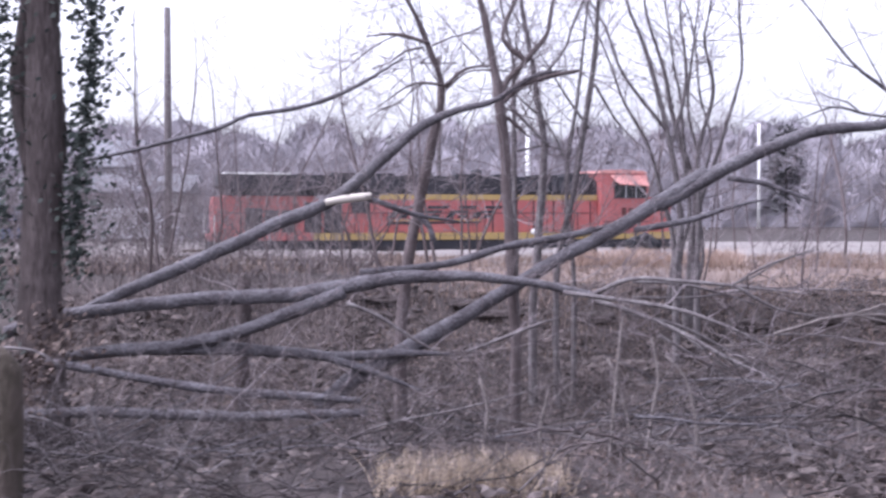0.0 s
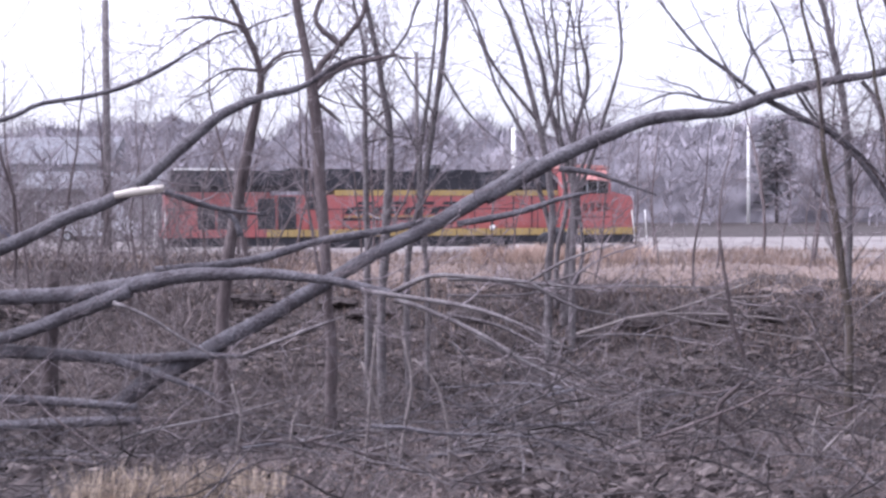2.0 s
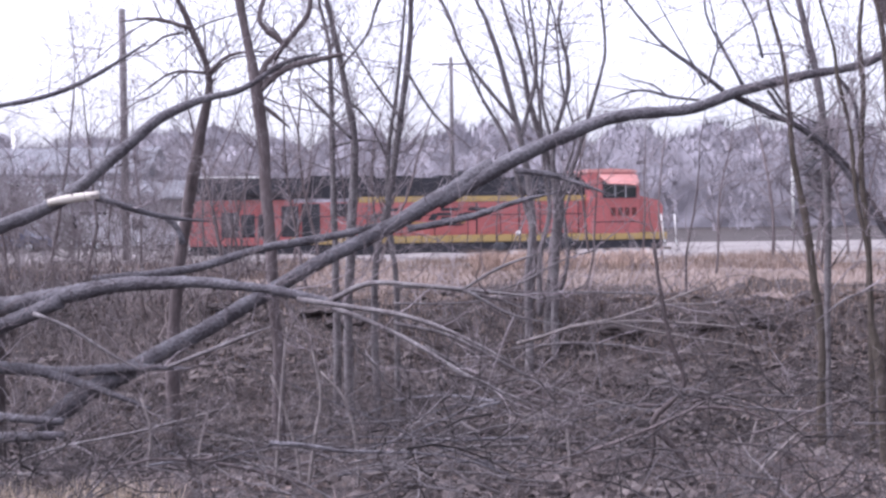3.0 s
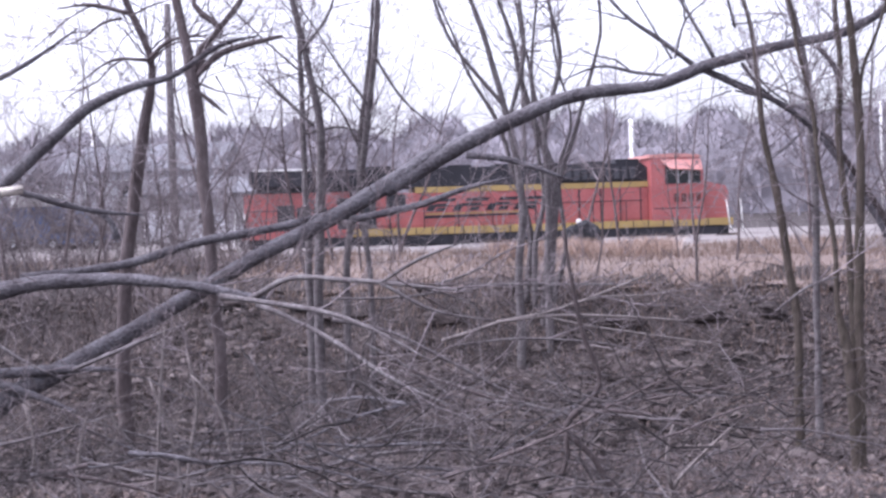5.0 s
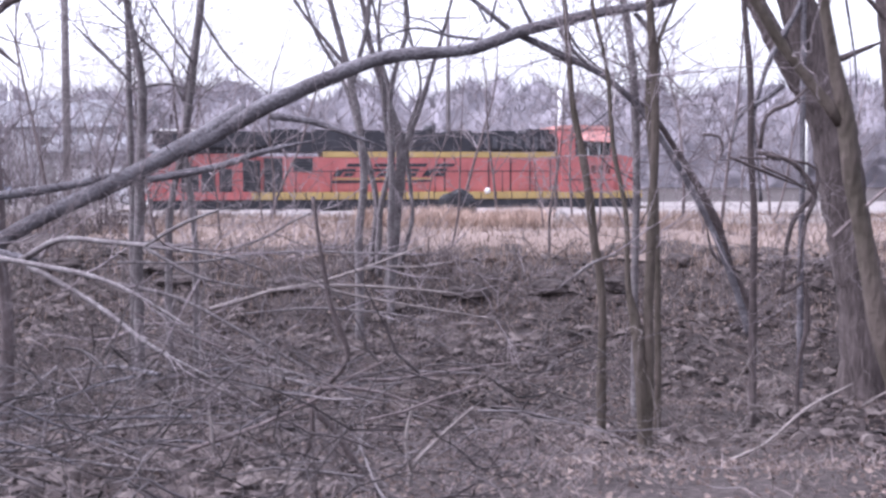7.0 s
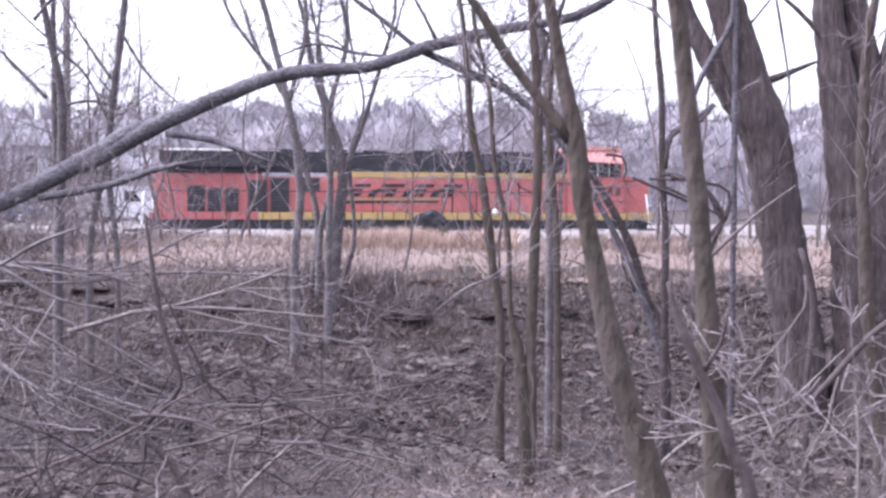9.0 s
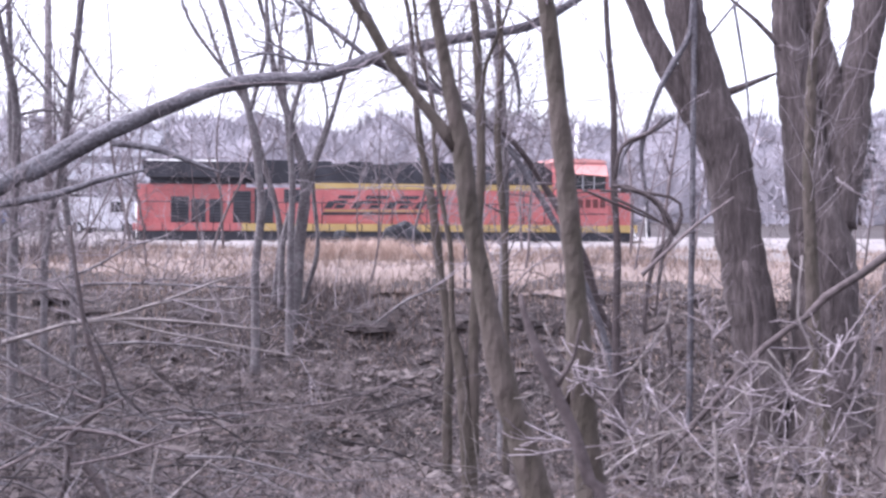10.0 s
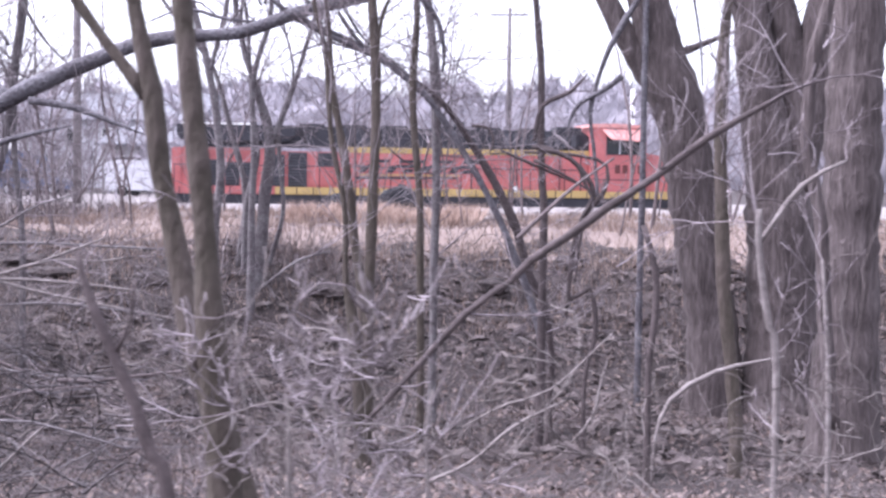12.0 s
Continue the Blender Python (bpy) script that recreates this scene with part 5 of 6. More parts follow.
# ---- brush, litter and grass ----
def scatter_leaves(name, x0, x1, y0, y1, count, size, seed, label):
    rng, soup = random.Random(seed), Soup()
    for _ in range(count):
        x, y = rng.uniform(x0, x1), rng.uniform(y0, y1)
        if x < -0.6 and y < 16.0 and rng.random() < 0.85:
            continue
        p = Vector((x, y, height(x, y) + rng.uniform(0.01, 0.05)))
        n = Vector((rng.gauss(0, 0.5), rng.gauss(-0.3, 0.5), 1)).normalized()
        u = Matrix.Rotation(rng.uniform(0, 6.3), 3, n) @ n.orthogonal().normalized() * size * rng.uniform(0.5, 1.2)
        v = n.cross(u) * rng.uniform(0.4, 0.75)
        b = len(soup.v)
        bend = n * size * rng.uniform(0, 0.5)
        soup.v += [p - u + bend, p - v, p + u + bend, p + v]
        soup.f += [(b, b + 1, b + 3), (b + 1, b + 2, b + 3)]
    tagged(put(name, soup, LEAF, None, "", False), label, "leaf litter", kind="stuff")


def litter_mats(name, x0, x1, y0, y1, count, size, seed, label):
    """Flat, crumpled rags of matted leaves and rotten bark lying over one another."""
    rng, soup = random.Random(seed), Soup()
    for _ in range(count):
        x, y = rng.uniform(x0, x1), rng.uniform(y0, y1)
        k = noise.noise(Vector((x * 0.5, y * 0.5, seed)))
        if k + 0.25 < 0.5 * rng.random() or (x < -0.6 and y < 14.5 and rng.random() < 0.6):
            continue
        p = Vector((x, y, height(x, y) + rng.uniform(0.0, 0.10)))
        n = Vector((rng.gauss(0, 0.3), rng.gauss(-0.45, 0.3), 1)).normalized()
        u = Matrix.Rotation(rng.uniform(-0.5, 0.5), 3, n) @ n.cross(Vector((0, 1, 0))).normalized()
        v = n.cross(u)
        long_, wide = size * rng.uniform(0.4, 1.6), size * rng.uniform(0.2, 0.7)
        b, sides = len(soup.v), rng.randint(6, 9)
        soup.v.append(p + n * 0.03)
        for i in range(sides):
            a = 6.283 * i / sides
            r = rng.uniform(0.55, 1.15)
            soup.v.append(p + u * math.cos(a) * long_ * r + v * math.sin(a) * wide * r + n * rng.uniform(-0.03, 0.03))
        for i in range(sides):
            soup.f.append((b, b + 1 + i, b + 1 + (i + 1) % sides))
    tagged(put(name, soup, LITTER, None, "", False), label, "leaf litter", kind="stuff")


litter_mats("litter_mat", -7, 14, 13.5, 22.0, 9500, 0.095, 61, "matted dark and mauve brown leaves on the slope")
litter_mats("litter_mat", -6, 5.6, 8.3, 13.5, 4600, 0.085, 62, "matted dark and brown leaves under the brush")
scatter_leaves("leaf_litter", -7, 14, 14.0, 22.2, 22000, 0.032, 12, "brown and tan fallen leaves covering the slope")
scatter_leaves("leaf_litter", -7, 14, 8.5, 21.5, 34000, 0.032, 11, "brown and tan fallen leaves covering the soil")


def brush(name, x0, x1, y0, y1, count, rise, length, r, mat, seed, label, upright=0.25, level=1, n=5, crook=0.2):
    rng, soup = random.Random(seed), Soup()
    for _ in range(count):
        x, y = rng.uniform(x0, x1), rng.uniform(y0, y1)
        if noise.noise(Vector((x * 0.55, y * 0.75, seed))) + 0.3 < 0.55 * rng.random():
            continue
        if y > 60 and along(x, y) < 65.5:
            continue
        k = min(1.0, max(0.22, (x + 0.6) / 2.0)) if y < 14.6 and x < 3 else 1.0
        z = height(x, y) + k * rise * rng.random() ** 1.6
        d = Vector((rng.gauss(0, 1), rng.gauss(0, 0.5), rng.gauss(upright, upright + 0.12))).normalized()
        grow(soup, rng, Vector((x, y, z)), d, length * rng.uniform(0.4, 1.3), r * rng.uniform(0.5, 1.2), level, 0.0, n, crook)
    return tagged(put(name, soup, mat), label, "brush", kind="stuff")


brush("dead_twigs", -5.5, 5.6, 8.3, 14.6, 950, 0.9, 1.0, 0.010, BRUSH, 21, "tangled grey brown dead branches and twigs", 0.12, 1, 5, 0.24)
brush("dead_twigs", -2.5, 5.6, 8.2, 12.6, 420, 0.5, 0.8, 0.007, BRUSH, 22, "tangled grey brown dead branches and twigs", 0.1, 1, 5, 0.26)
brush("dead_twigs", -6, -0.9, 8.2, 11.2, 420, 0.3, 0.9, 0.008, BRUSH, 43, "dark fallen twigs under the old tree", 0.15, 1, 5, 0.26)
brush("undergrowth", -8, 14, 14.2, 22.5, 1200, 0.2, 0.75, 0.007, THORN, 23, "low dead twigs and stems on the slope", 0.3, 1, 4, 0.3)
brush("upright_stems", -6, 6, 10.2, 13.5, 70, 0.3, 1.0, 0.006, THORN, 24, "thin pale upright dead stems", 1.6, 1, 5, 0.22)
brush("bramble", 7.0, 10.5, 6.2, 9.5, 300, 0.9, 0.55, 0.0028, THORN, 25, "pale tangled bramble canes close to the path", 0.5, 2, 5, 0.38)
brush("bramble", 6.0, 12, 9.5, 13.5, 170, 0.5, 0.7, 0.0045, THORN, 26, "pale tangled bramble canes under the trees", 0.6, 1, 5, 0.35)
brush("bank_shrub", -14, -1.5, 20, 32, 700, 0.4, 2.0, 0.012, BANK_TWIG, 27, "brown leafless shrubs on the railway bank", 1.4, 2, 4)
brush("bank_shrub", -3, 22, 21.5, 25, 140, 0.2, 1.0, 0.008, BANK_TWIG, 28, "brown leafless shrubs on the railway bank", 1.4, 1, 4)

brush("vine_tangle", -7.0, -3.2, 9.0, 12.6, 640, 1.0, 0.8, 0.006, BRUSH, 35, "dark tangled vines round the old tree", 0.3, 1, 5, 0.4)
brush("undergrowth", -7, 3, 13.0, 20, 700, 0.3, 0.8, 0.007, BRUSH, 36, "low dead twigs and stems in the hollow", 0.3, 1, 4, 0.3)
brush("crest_brush", -4, 16, 19.6, 21.6, 900, 0.25, 0.7, 0.008, BRUSH, 37, "low dark tangled brush along the foot of the grass bank", 0.5, 1, 4, 0.3)
brush("hollow_thicket", -6, 5.2, 14.8, 18.6, 900, 0.75, 0.7, 0.006, DULL, 39, "fine dull brown dead growth filling the hollow", 0.5, 1, 4, 0.3)
brush("bank_thicket", -17, -5, 31.5, 38, 1200, 0.9, 2.3, 0.011, BANK_TWIG, 29, "dense brown leafless thicket at the gravel edge", 1.5, 2, 3)


def sapling(x, y, tall, seed):
    rng = random.Random(seed)
    s = tagged(new("bare_sapling"), "thin leafless sapling on the railway bank", "sapling", "saplings on the bank")
    s.location = (x, y, height(x, y) - 0.05)
    stem, crown = Soup(), Soup()
    p, d, pts, rad = Vector((0, 0, 0)), Vector((rng.gauss(0, 0.12), 0, 1)).normalized(), [], []
    for i in range(10):
        pts.append(p)
        rad.append(tall * 0.007 * (1.05 - i / 10))
        d = (d + Vector((rng.gauss(0, 0.09), rng.gauss(0, 0.09), 0.05))).normalized()
        p = p + d * tall / 9
    stem.tube(pts, rad, 6, False)
    put("stem", stem, BARK_BROWN, s)
    for _ in range(16):
        i = rng.randint(2, 9)
        a = rng.uniform(0, 6.283)
        grow(crown, rng, pts[i], Vector((math.cos(a), math.sin(a), 1.1)).normalized(), tall * rng.uniform(0.12, 0.3), rad[i] * 0.55, 2, 0.05, 3, 0.2)
    tagged(put("crown", crown, TWIG, s, "fine bare twigs"), kind="stuff")


rng = random.Random(91)
for k in range(46):
    sapling(rng.uniform(-7, 15), rng.uniform(20.5, 31), rng.uniform(2.2, 5.5), 300 + k)

# larger branches of the brush heap, one by one
heap = tagged(new("brush_pile"), "heap of dead grey branches piled in the hollow", "brush pile")
heap.location = (1.0, 11.8, height(1.0, 11.8))
rng = random.Random(77)
for _ in range(85):
    x, y = rng.uniform(-4.5, 4.6), rng.uniform(9.6, 14.2)
    p = Vector((x, y, height(x, y) + 0.75 * min(1.0, max(0.2, (x + 0.6) / 2.0)) * rng.random() ** 1.5)) - Vector(heap.location)
    d = Vector((rng.choice((-1, 1)), rng.gauss(0, 0.4), rng.gauss(0.05, 0.18))).normalized()
    soup = Soup()
    grow(soup, rng, p, d, rng.uniform(0.9, 2.4), rng.uniform(0.010, 0.024), 0, 0.0, 7, 0.1)
    put("branch", soup, rng.choice((BARK_GREY, BARK_GREY, BARK_MID, BARK_BROWN)), heap)


def grass(name, x0, x1, y0, y1, count, tall, width, seed, label, clump=0.4, mat=STRAW, lean=0.28):
    rng, soup = random.Random(seed), Soup()
    while len(soup.f) < 2 * count:
        x, y = rng.uniform(x0, x1), rng.uniform(y0, y1)
        k = 0.5 + 0.5 * noise.noise(Vector((x * clump, y * clump, seed)))
        if rng.random() > k * 1.5:
            continue
        p = Vector((x, y, height(x, y) - 0.02))
        h = tall * rng.uniform(0.35, 1.0) * (0.5 + k * 0.8)
        tip = p + Vector((rng.gauss(0, lean) * h, rng.gauss(0, lean) * h, h))
        a = rng.uniform(0, 3.14)
        soup.blade(p, tip, width * rng.uniform(0.6, 1.3), Vector((math.cos(a), math.sin(a), 0)))
    tagged(put(name, soup, mat, None, "", False), label, "dry grass", kind="stuff")


grass("dry_grass", -1.5, 34, 20.9, 31, 46000, 0.26, 0.008, 31, "pale tan winter grass on the railway bank")
grass("dead_weeds", -1.2, 6, 9.0, 14.5, 9500, 0.22, 0.004, 51, "matted dull brown dead weeds among the brush", 0.8, DULL, 1.3)
grass("dead_weeds", -7, 13, 14.5, 21.3, 24000, 0.17, 0.006, 52, "matted dull brown dead weeds on the slope", 0.7, DULL, 1.2)
grass("dead_weeds", 5.5, 12, 8.0, 14.5, 4500, 0.14, 0.004, 53, "matted dull brown dead weeds under the trees", 0.9, DULL, 1.3)
grass("dead_weeds", -16, -0.8, 19.5, 30, 9000, 0.42, 0.010, 55, "dull brown dead weeds on the bank", 0.6, DULL, 0.6)
grass("brown_weed_tuft", 2.8, 4.8, 20.6, 21.6, 500, 0.6, 0.006, 54, "brown dead weeds round the stems on the bank", 1.1, DULL, 0.4)
grass("tan_grass", -1.1, 0.4, 8.9, 10.2, 1300, 0.36, 0.0045, 33, "dry straw coloured grass at the edge of the brush", 0.9, BLOND)
grass("dry_grass", -1.5, 16, 19.3, 21.4, 3500, 0.22, 0.007, 38, "sparse tan grass at the foot of the bank", 0.9)
grass("dry_grass", -20, -1.5, 24.0, 31, 5000, 0.25, 0.010, 34, "thin tan winter grass on the railway bank")
grass("tall_grass_tuft", 2.7, 6.3, 26.0, 27.6, 5200, 0.46, 0.010, 32, "tall tan grass tuft on the bank", 0.9, TUFT, 0.45)



def rock(x, y, z, size, seed, mat, label, name="rock", category="rock"):
    bm = bmesh.new()
    bmesh.ops.create_icosphere(bm, subdivisions=3, radius=1)
    for v in bm.verts:
        k = 1 + 0.32 * noise.noise(v.co * 1.4 + Vector((seed, 0, 0))) + 0.14 * noise.noise(v.co * 4 + Vector((0, seed, 0)))
        v.co = Vector((v.co.x * size[0], v.co.y * size[1], v.co.z * size[2])) * k
    me = bpy.data.meshes.new(name)
    bm.to_mesh(me)
    bm.free()
    me.materials.append(mat)
    ob = new(name, me)
    ob.location = (x, y, z)
    return tagged(ob, label, category)


rock(4.55, 28.2, 0.82, (0.40, 0.3, 0.33), 3, STONE, "dark rock half hidden in dry grass")
rng = random.Random(17)
for k in range(11):
    x, y = -1.2 + k * 1.15 + rng.uniform(-0.4, 0.4), rng.uniform(20.1, 21.3)
    rock(x, y, height(x, y) + 0.02, (rng.uniform(0.22, 0.42), 0.22, rng.uniform(0.07, 0.13)), k, SOIL, "dark clod of bare earth at the bank edge", "earth_clod", "earth")
rock(3.3, 28.3, 0.75, (0.2, 0.2, 0.22), 8, STONE, "small dark rock beside a larger one")


# ---- poles ----
def pole(name, x, y, z0, z1, r, mat, label, arms=()):
    p = tagged(new(name), label, "pole")
    p.location = (x, y, z0)
    soup = Soup()
    soup.tube([Vector((0, 0, -0.4)), Vector((0, 0, (z1 - z0) * 0.5)), Vector((0, 0, z1 - z0))], [r, r * 0.9, r * 0.75], 12)
    put("shaft", soup, mat, p)
    for z, half in arms:
        box_part("crossarm", (-half, -0.06, z), (half, 0.06, z + 0.12), mat, p)
        for k in (-0.8, -0.3, 0.3, 0.8):
            soup = Soup()
            bar(soup, (k * half, 0, z + 0.12), (k * half, 0, z + 0.3), 0.04, 8)
            put("insulator", soup, ROOF_METAL, p)
    return p


pole("utility_pole", -9.4, 46.0, 0.4, 9.2, 0.15, BARK_MID, "weathered wooden utility pole beside the gravel")
pole("white_post", 43.8, 158.0, 0.2, 13.7, 0.21, WHITE_PAINT, "tall whitish pole beyond the track")
pole("white_post", 13.1, 142.0, 0.4, 11.5, 0.32, WHITE_PAINT, "tall whitish pole beyond the track")


pole("utility_pole", 2.05, 104.0, 0.4, 15.0, 0.2, BARK_MID, "distant wooden utility pole with one crossarm", ((14.0, 1.5),))


# ---- far woods ----
def far_tree(seed, tall):
    rng, soup = random.Random(seed), Soup()
    pts, rad, p, d = [], [], Vector((0, 0, -0.3)), Vector((0, 0, 1))
    n = 7
    for i in range(n + 1):
        pts.append(p)
        rad.append(tall * 0.013 * (1.05 - i / (n + 1)))
        d = (d + Vector((rng.gauss(0, 0.09), rng.gauss(0, 0.09), 0.1))).normalized()
        p = p + d * tall * 0.82 / n
    trunk = Soup()
    trunk.tube(pts, rad, 5, False)
    for _ in range(30):
        i = rng.randint(1, n)
        a = rng.uniform(0, 6.283)
        d = Vector((math.cos(a), math.sin(a), rng.uniform(0.2, 1.3))).normalized()
        grow(soup, rng, pts[i], d, tall * rng.uniform(0.13, 0.27), tall * 0.0105, 2, 0.04, 2, 0.2)
    # Trunk and crown share the haze-tinted twig colour.
    return trunk.mesh("trunk", HAZED_TWIG), soup.mesh("crown", HAZED_TWIG)


KINDS = [far_tree(60 + k, 10.5 + 0.6 * (k % 3)) for k in range(7)]


def place_far(x, y, s, k, turn):
    if along(x, y) < 66 or (x > 0.135 * y and y < 128) or abs(x - 0.28 * y) < 2.5:
        return
    t = tagged(new("bare_tree"), "leafless tree in the distant wood, paled with painted haze", "tree", "trees of the far wood")
    t.matrix_basis = pose(x, y, height(x, y), 0, 0, turn) @ Matrix.Scale(s, 4)
    for part_name, me in zip(("trunk", "crown"), KINDS[k]):
        o = new(part_name, me)
        o.parent = t


rng = random.Random(5)
for row, (y, gap, s) in enumerate(((70, 2.6, 0.42), (82, 3.0, 0.55), (98, 3.6, 0.68), (122, 4.8, 0.84), (146, 4.2, 0.92), (160, 4.0, 1.0))):
    half = 0.37 * y + 6
    x = -half
    while x < half + 9:
        place_far(x + rng.uniform(-1, 1), y + rng.uniform(-6, 6), s * rng.uniform(0.75, 1.2), rng.randrange(7), rng.uniform(0, 360))
        x += gap * rng.uniform(0.7, 1.3)


# a thin screen of trees before the houses
for k in range(8):
    place_far(-47 + 4.2 * k + rng.uniform(-0.8, 0.8), rng.uniform(84, 87), rng.uniform(0.55, 0.8), rng.randrange(7), rng.uniform(0, 360))


def far_ridge(name, y, top, seed, label):
    """Massed crowns of the wood behind: a lumpy wall of branches with a ragged, twiggy outline."""
    rng, soup = random.Random(seed), Soup()
    xs = steps(-130, 150, 0.9)
    crowns = [(rng.uniform(-130, 150), rng.uniform(2.5, 5.5), rng.uniform(-3.2, 1.6)) for _ in range(120)]

    def crest(x):
        z = 0.68 * top
        for cx, w, dz in crowns:
            u = (x - cx) / w
            if abs(u) < 1:
                z = max(z, 0.7 * top + (0.3 * top + dz) * math.sqrt(1 - u * u))
        return z + 0.5 * noise.noise(Vector((x * 1.1, seed, 0)))

    rows = 16
    for j in range(rows + 1):
        for x in xs:
            z = crest(x) * j / rows
            p = Vector((x * 0.22, z * 0.22, seed))
            soup.v.append(Vector((x, y + 1.6 * noise.noise(p) + 0.9 * noise.noise(p * 4) + 2.5 * (j / rows) ** 3, z + 0.6)))
    w = len(xs)
    for j in range(rows):
        for i in range(w - 1):
            a = j * w + i
            soup.f.append((a, a + 1, a + 1 + w, a + w))
    for _ in range(9000):
        x = rng.uniform(-128, 148)
        h = crest(x) * (1 - 0.75 * rng.random() ** 2.2)
        p = Vector((x, y - 2.5, h))
        tip = p + Vector((rng.gauss(0, 0.7), rng.gauss(-0.3, 0.5), rng.uniform(0.5, 2.2)))
        soup.blade(p, tip, rng.uniform(0.04, 0.11), Vector((1, 0, 0)))
    tagged(put(name, soup, HAZED_WOOD), label, "woods", kind="stuff")


# Both ridges carry their haze in the crown colour.
far_ridge("far_wood", 172, 12.6, 3, "mass of bare trees behind the track, haze painted into its grey violet")
far_ridge("far_wood", 214, 16.8, 4, "distant wooded rise under the sky, coloured grey violet with painted haze")


def conifer(x, y, tall, seed):
    rng = random.Random(seed)
    t = tagged(new("conifer"), "conifer among the bare trees, needles greyed with painted haze", "tree")
    t.location = (x, y, height(x, y))
    soup, crown = Soup(), Soup()
    soup.tube([Vector((0, 0, -0.2)), Vector((0, 0, tall))], [tall * 0.02, 0.03], 8)
    put("trunk", soup, BARK_DARK, t)
    for _ in range(1700):
        h = tall * (0.12 + 0.88 * rng.random() ** 0.8)
        a = rng.uniform(0, 6.283)
        wide = 0.30 * tall * min(1.0, 4.0 * (1.03 - h / tall)) ** 0.6 * (0.75 + 0.25 * noise.noise(Vector((h, a, seed))))
        reach = wide * rng.uniform(0.3, 1.1) + 0.2
        p = Vector((0, 0, h))
        tip = p + Vector((math.cos(a) * reach, math.sin(a) * reach, rng.gauss(0, 0.35)))
        crown.blade(p.lerp(tip, 0.55), tip, 0.16, Vector((-math.sin(a), math.cos(a), rng.uniform(-0.6, 0.6))))
    put("crown", crown, HAZED_PINE, t)


for x, y, tall, seed in ((50, 167, 13.5, 1), (66, 167, 13, 6)):
    conifer(x, y, tall, seed)

brush("far_thicket", -15, 12, 62, 78, 420, 0.8, 3.2, 0.034, HAZED_TWIG, 41, "dense thicket behind the track, paled with painted haze", 1.3, 2, 2)


# ---- buildings and vehicles beyond the track ----
SIDING = material("white_siding", [(0.34, 0.34, 0.37), (0.43, 0.43, 0.46), (0.5, 0.5, 0.53)], 1.5, rough=0.7, bump=0.1, stretch=(0.2, 0.2, 6))
SHINGLE = material("grey_roof_shingle", [(0.10, 0.10, 0.115), (0.155, 0.157, 0.175), (0.21, 0.213, 0.235)], 2, rough=0.9, bump=0.3)
GREY_WALL = material("grey_metal_wall", [(0.24, 0.23, 0.235), (0.31, 0.30, 0.305), (0.38, 0.37, 0.375)], 0.8, rough=0.7, bump=0.15, stretch=(6, 6, 0.4))
BLUE_PAINT = material("dark_blue_paint", [(0.03, 0.06, 0.14), (0.05, 0.09, 0.19)], 2, rough=0.35, bump=0, spec=0.6)
RUBBER = material("tyre_rubber", [(0.015, 0.015, 0.016), (0.03, 0.03, 0.031)], 6, rough=0.9)


def house(x, y, wide, deep, wall_h, roof_h, wall_mat, label, openings):
    h = tagged(new("house"), label, "building")
    h.location = (x, y, height(x, y))
    box_part("wall", (-wide / 2, -deep / 2, -0.3), (wide / 2, deep / 2, wall_h), wall_mat, h)
    soup = Soup()
    e = 0.4
    a, b, zr = wide / 2 + e, deep / 2 + e, wall_h + roof_h
    soup.v = [Vector(q) for q in ((-a, -b, wall_h), (a, -b, wall_h), (a, b, wall_h), (-a, b, wall_h), (-a, 0, zr), (a, 0, zr), (-a, -b, wall_h - 0.15), (a, -b, wall_h - 0.15), (a, b, wall_h - 0.15), (-a, b, wall_h - 0.15))]
    soup.f = [(0, 1, 5, 4), (2, 3, 4, 5), (0, 4, 3), (1, 2, 5), (6, 7, 1, 0), (8, 9, 3, 2), (7, 8, 2, 1), (9, 6, 0, 3), (9, 8, 7, 6)]
    put("roof", soup, SHINGLE, h, "", False)
    for u, z, w, t in openings:
        win = box_part("window", (u - w / 2 - 0.08, -deep / 2 - 0.06, z - 0.08), (u + w / 2 + 0.08, -deep / 2 - 0.01, z + t + 0.08), WHITE_PAINT, h)
        box_part("pane", (u - w / 2, -deep / 2 - 0.08, z), (u + w / 2, -deep / 2 - 0.06, z + t), GLASS, win)
    return h


house(-29.5, 108, 13, 9, 5.6, 2.4, SIDING, "white sided two storey house with a grey roof", ((-4, 3.4, 1, 1.4), (-1, 3.4, 1, 1.4), (2.5, 3.4, 1, 1.4), (4.8, 3.4, 1, 1.4), (-4, 0.9, 1, 1.4), (3, 0.9, 1, 1.4)))
house(-20.5, 92, 9, 8, 3.3, 1.3, GREY_WALL, "low grey metal shed behind the track", ((-2.4, 0.0, 2.4, 2.4),))
house(-46, 110, 10, 8, 4.6, 2.2, SIDING, "pale house half hidden by bare trees", ((-2, 3, 1, 1.3), (2, 3, 1, 1.3)))


def vehicle(x, y, turn, mat, label, outline, glass, long_):
    c = tagged(new("car"), label, "car")
    c.matrix_basis = pose(x, y, height(x, y) + 0.02, 0, 0, turn)
    body = prism("body", outline, -0.88, 0.88, mat, c)
    for g in glass:
        prism("window", g, -0.90, 0.90, GLASS, body)
    for u in (-long_ * 0.3, long_ * 0.3):
        for s in (-1, 1):
            soup = Soup()
            bar(soup, (u, s * 0.9, 0.33), (u, s * 0.68, 0.33), 0.33, 18)
            w = put("wheel", soup, RUBBER, c, "", False)
            soup = Soup()
            bar(soup, (u, s * 0.905, 0.33), (u, s * 0.8, 0.33), 0.19, 14)
            put("rim", soup, ROOF_METAL, w, "", False)
    return c


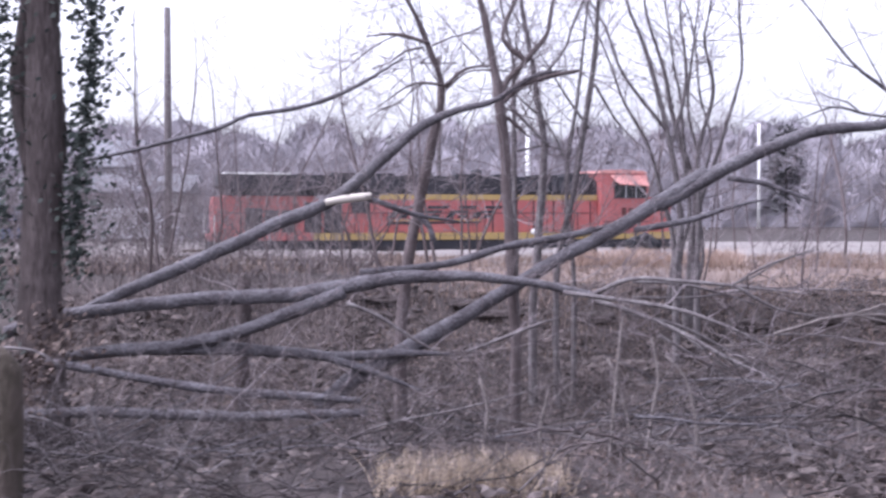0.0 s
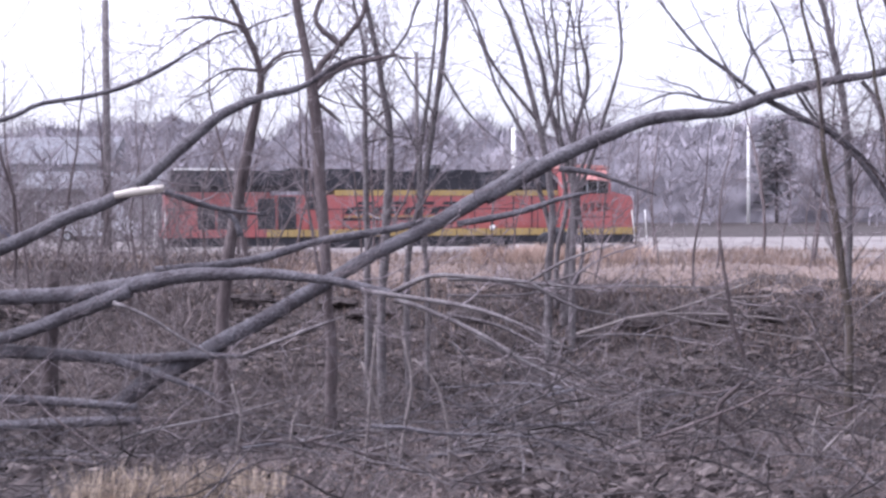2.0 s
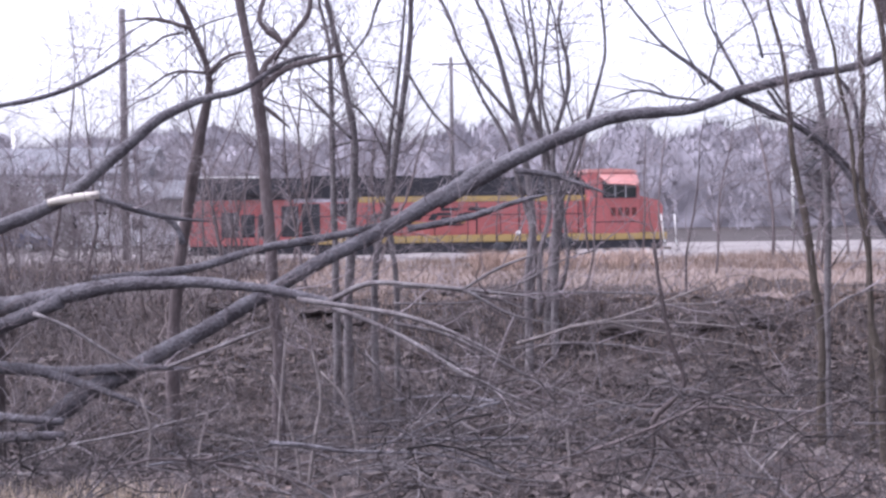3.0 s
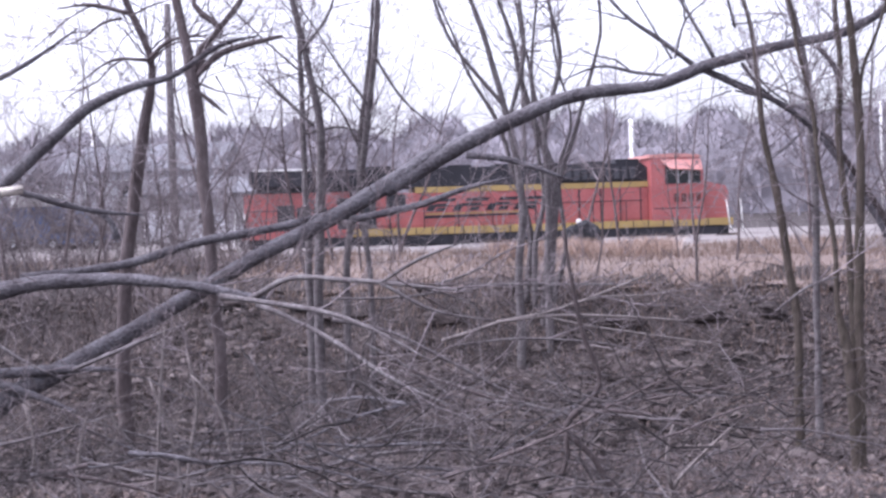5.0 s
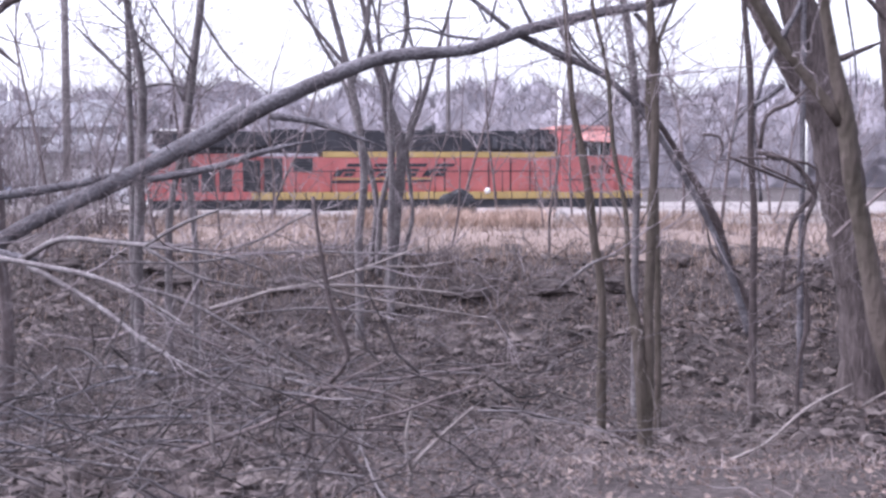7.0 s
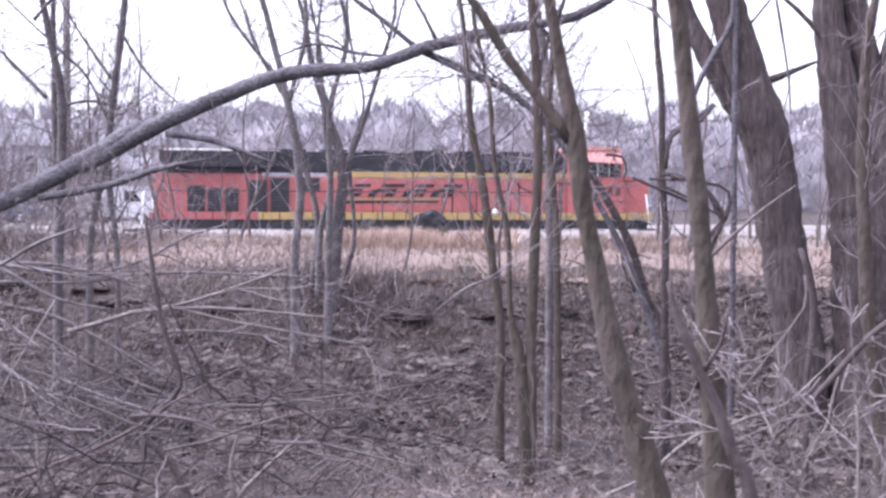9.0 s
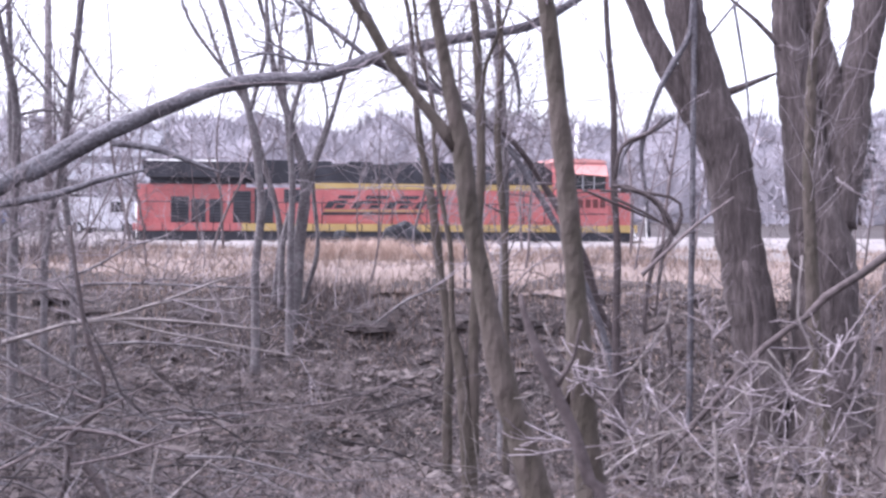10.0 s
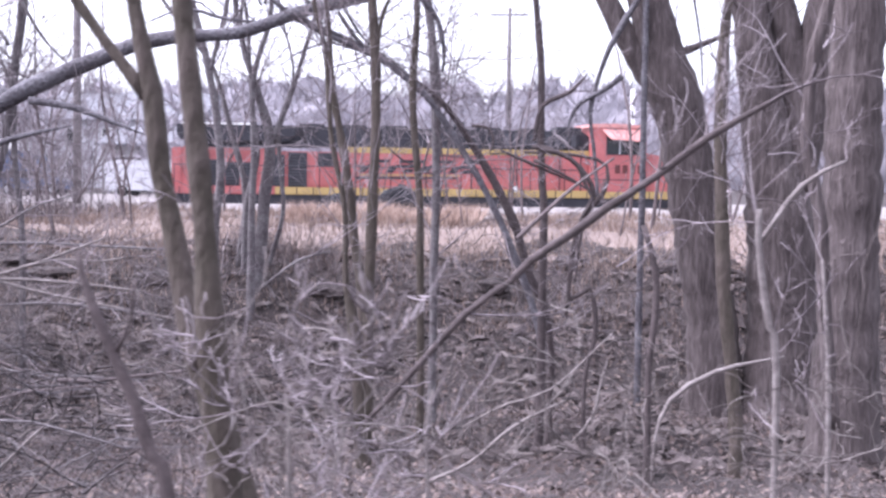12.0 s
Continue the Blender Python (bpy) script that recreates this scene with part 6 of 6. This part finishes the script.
CAR = [(-2.2, 0.35), (2.2, 0.35), (2.2, 0.8), (1.2, 0.95), (0.6, 1.45), (-1.3, 1.45), (-2.0, 0.95), (-2.2, 0.9)]
CAR_GLASS = ([(-1.6, 0.97), (0.95, 0.97), (0.5, 1.38), (-1.2, 1.38)],)
VAN = [(-2.6, 0.35), (2.6, 0.35), (2.6, 1.0), (1.7, 1.2), (1.2, 2.1), (-2.6, 2.1)]
VAN_GLASS = ([(0.5, 1.25), (1.5, 1.25), (1.1, 1.85), (0.5, 1.85)],)
vehicle(-23.5, 74, 4, BLUE_PAINT, "dark blue car parked beyond the track", CAR, CAR_GLASS, 4.4)
vehicle(-16.8, 75, -6, SIDING, "pale grey van parked beyond the track", VAN, VAN_GLASS, 5.0)


def box_truck(x, y, turn):
    t = tagged(new("box_truck"), "dark blue box truck with a white top parked beyond the track", "truck")
    t.matrix_basis = pose(x, y, height(x, y) + 0.02, 0, 0, turn)
    box_part("box", (-2.6, -1.1, 0.7), (1.3, 1.1, 2.55), BLUE_PAINT, t, "dark blue cargo box", 0.04)
    box_part("top", (-1.7, -1.12, 2.56), (1.25, 1.12, 3.25), WHITE_PAINT, t, "white upper side and roof", 0.05)
    cab = prism("cab", [(1.35, 0.5), (3.0, 0.5), (3.0, 1.3), (2.6, 1.45), (2.3, 2.3), (1.35, 2.3)], -1.0, 1.0, BLUE_PAINT, t)
    prism("window", [(1.6, 1.5), (2.45, 1.5), (2.2, 2.15), (1.6, 2.15)], -1.02, 1.02, GLASS, cab)
    box_part("chassis", (-2.5, -0.5, 0.42), (2.9, 0.5, 0.7), BLACK_PAINT, t)
    for u in (-1.6, 2.1):
        for side in (-0.95, 0.95):
            soup = Soup()
            bar(soup, (u, side - 0.12, 0.42), (u, side + 0.12, 0.42), 0.42, 18)
            wheel_ = put("wheel", soup, RUBBER, t, "", False)
            soup = Soup()
            bar(soup, (u, side - 0.13, 0.42), (u, side + 0.13, 0.42), 0.22, 14)
            put("rim", soup, ROOF_METAL, wheel_, "", False)


box_truck(-26.2, 75.5, 2)
pole("white_post", -37.1, 114.0, 0.3, 10.6, 0.25, WHITE_PAINT, "whitish pole beside the houses")
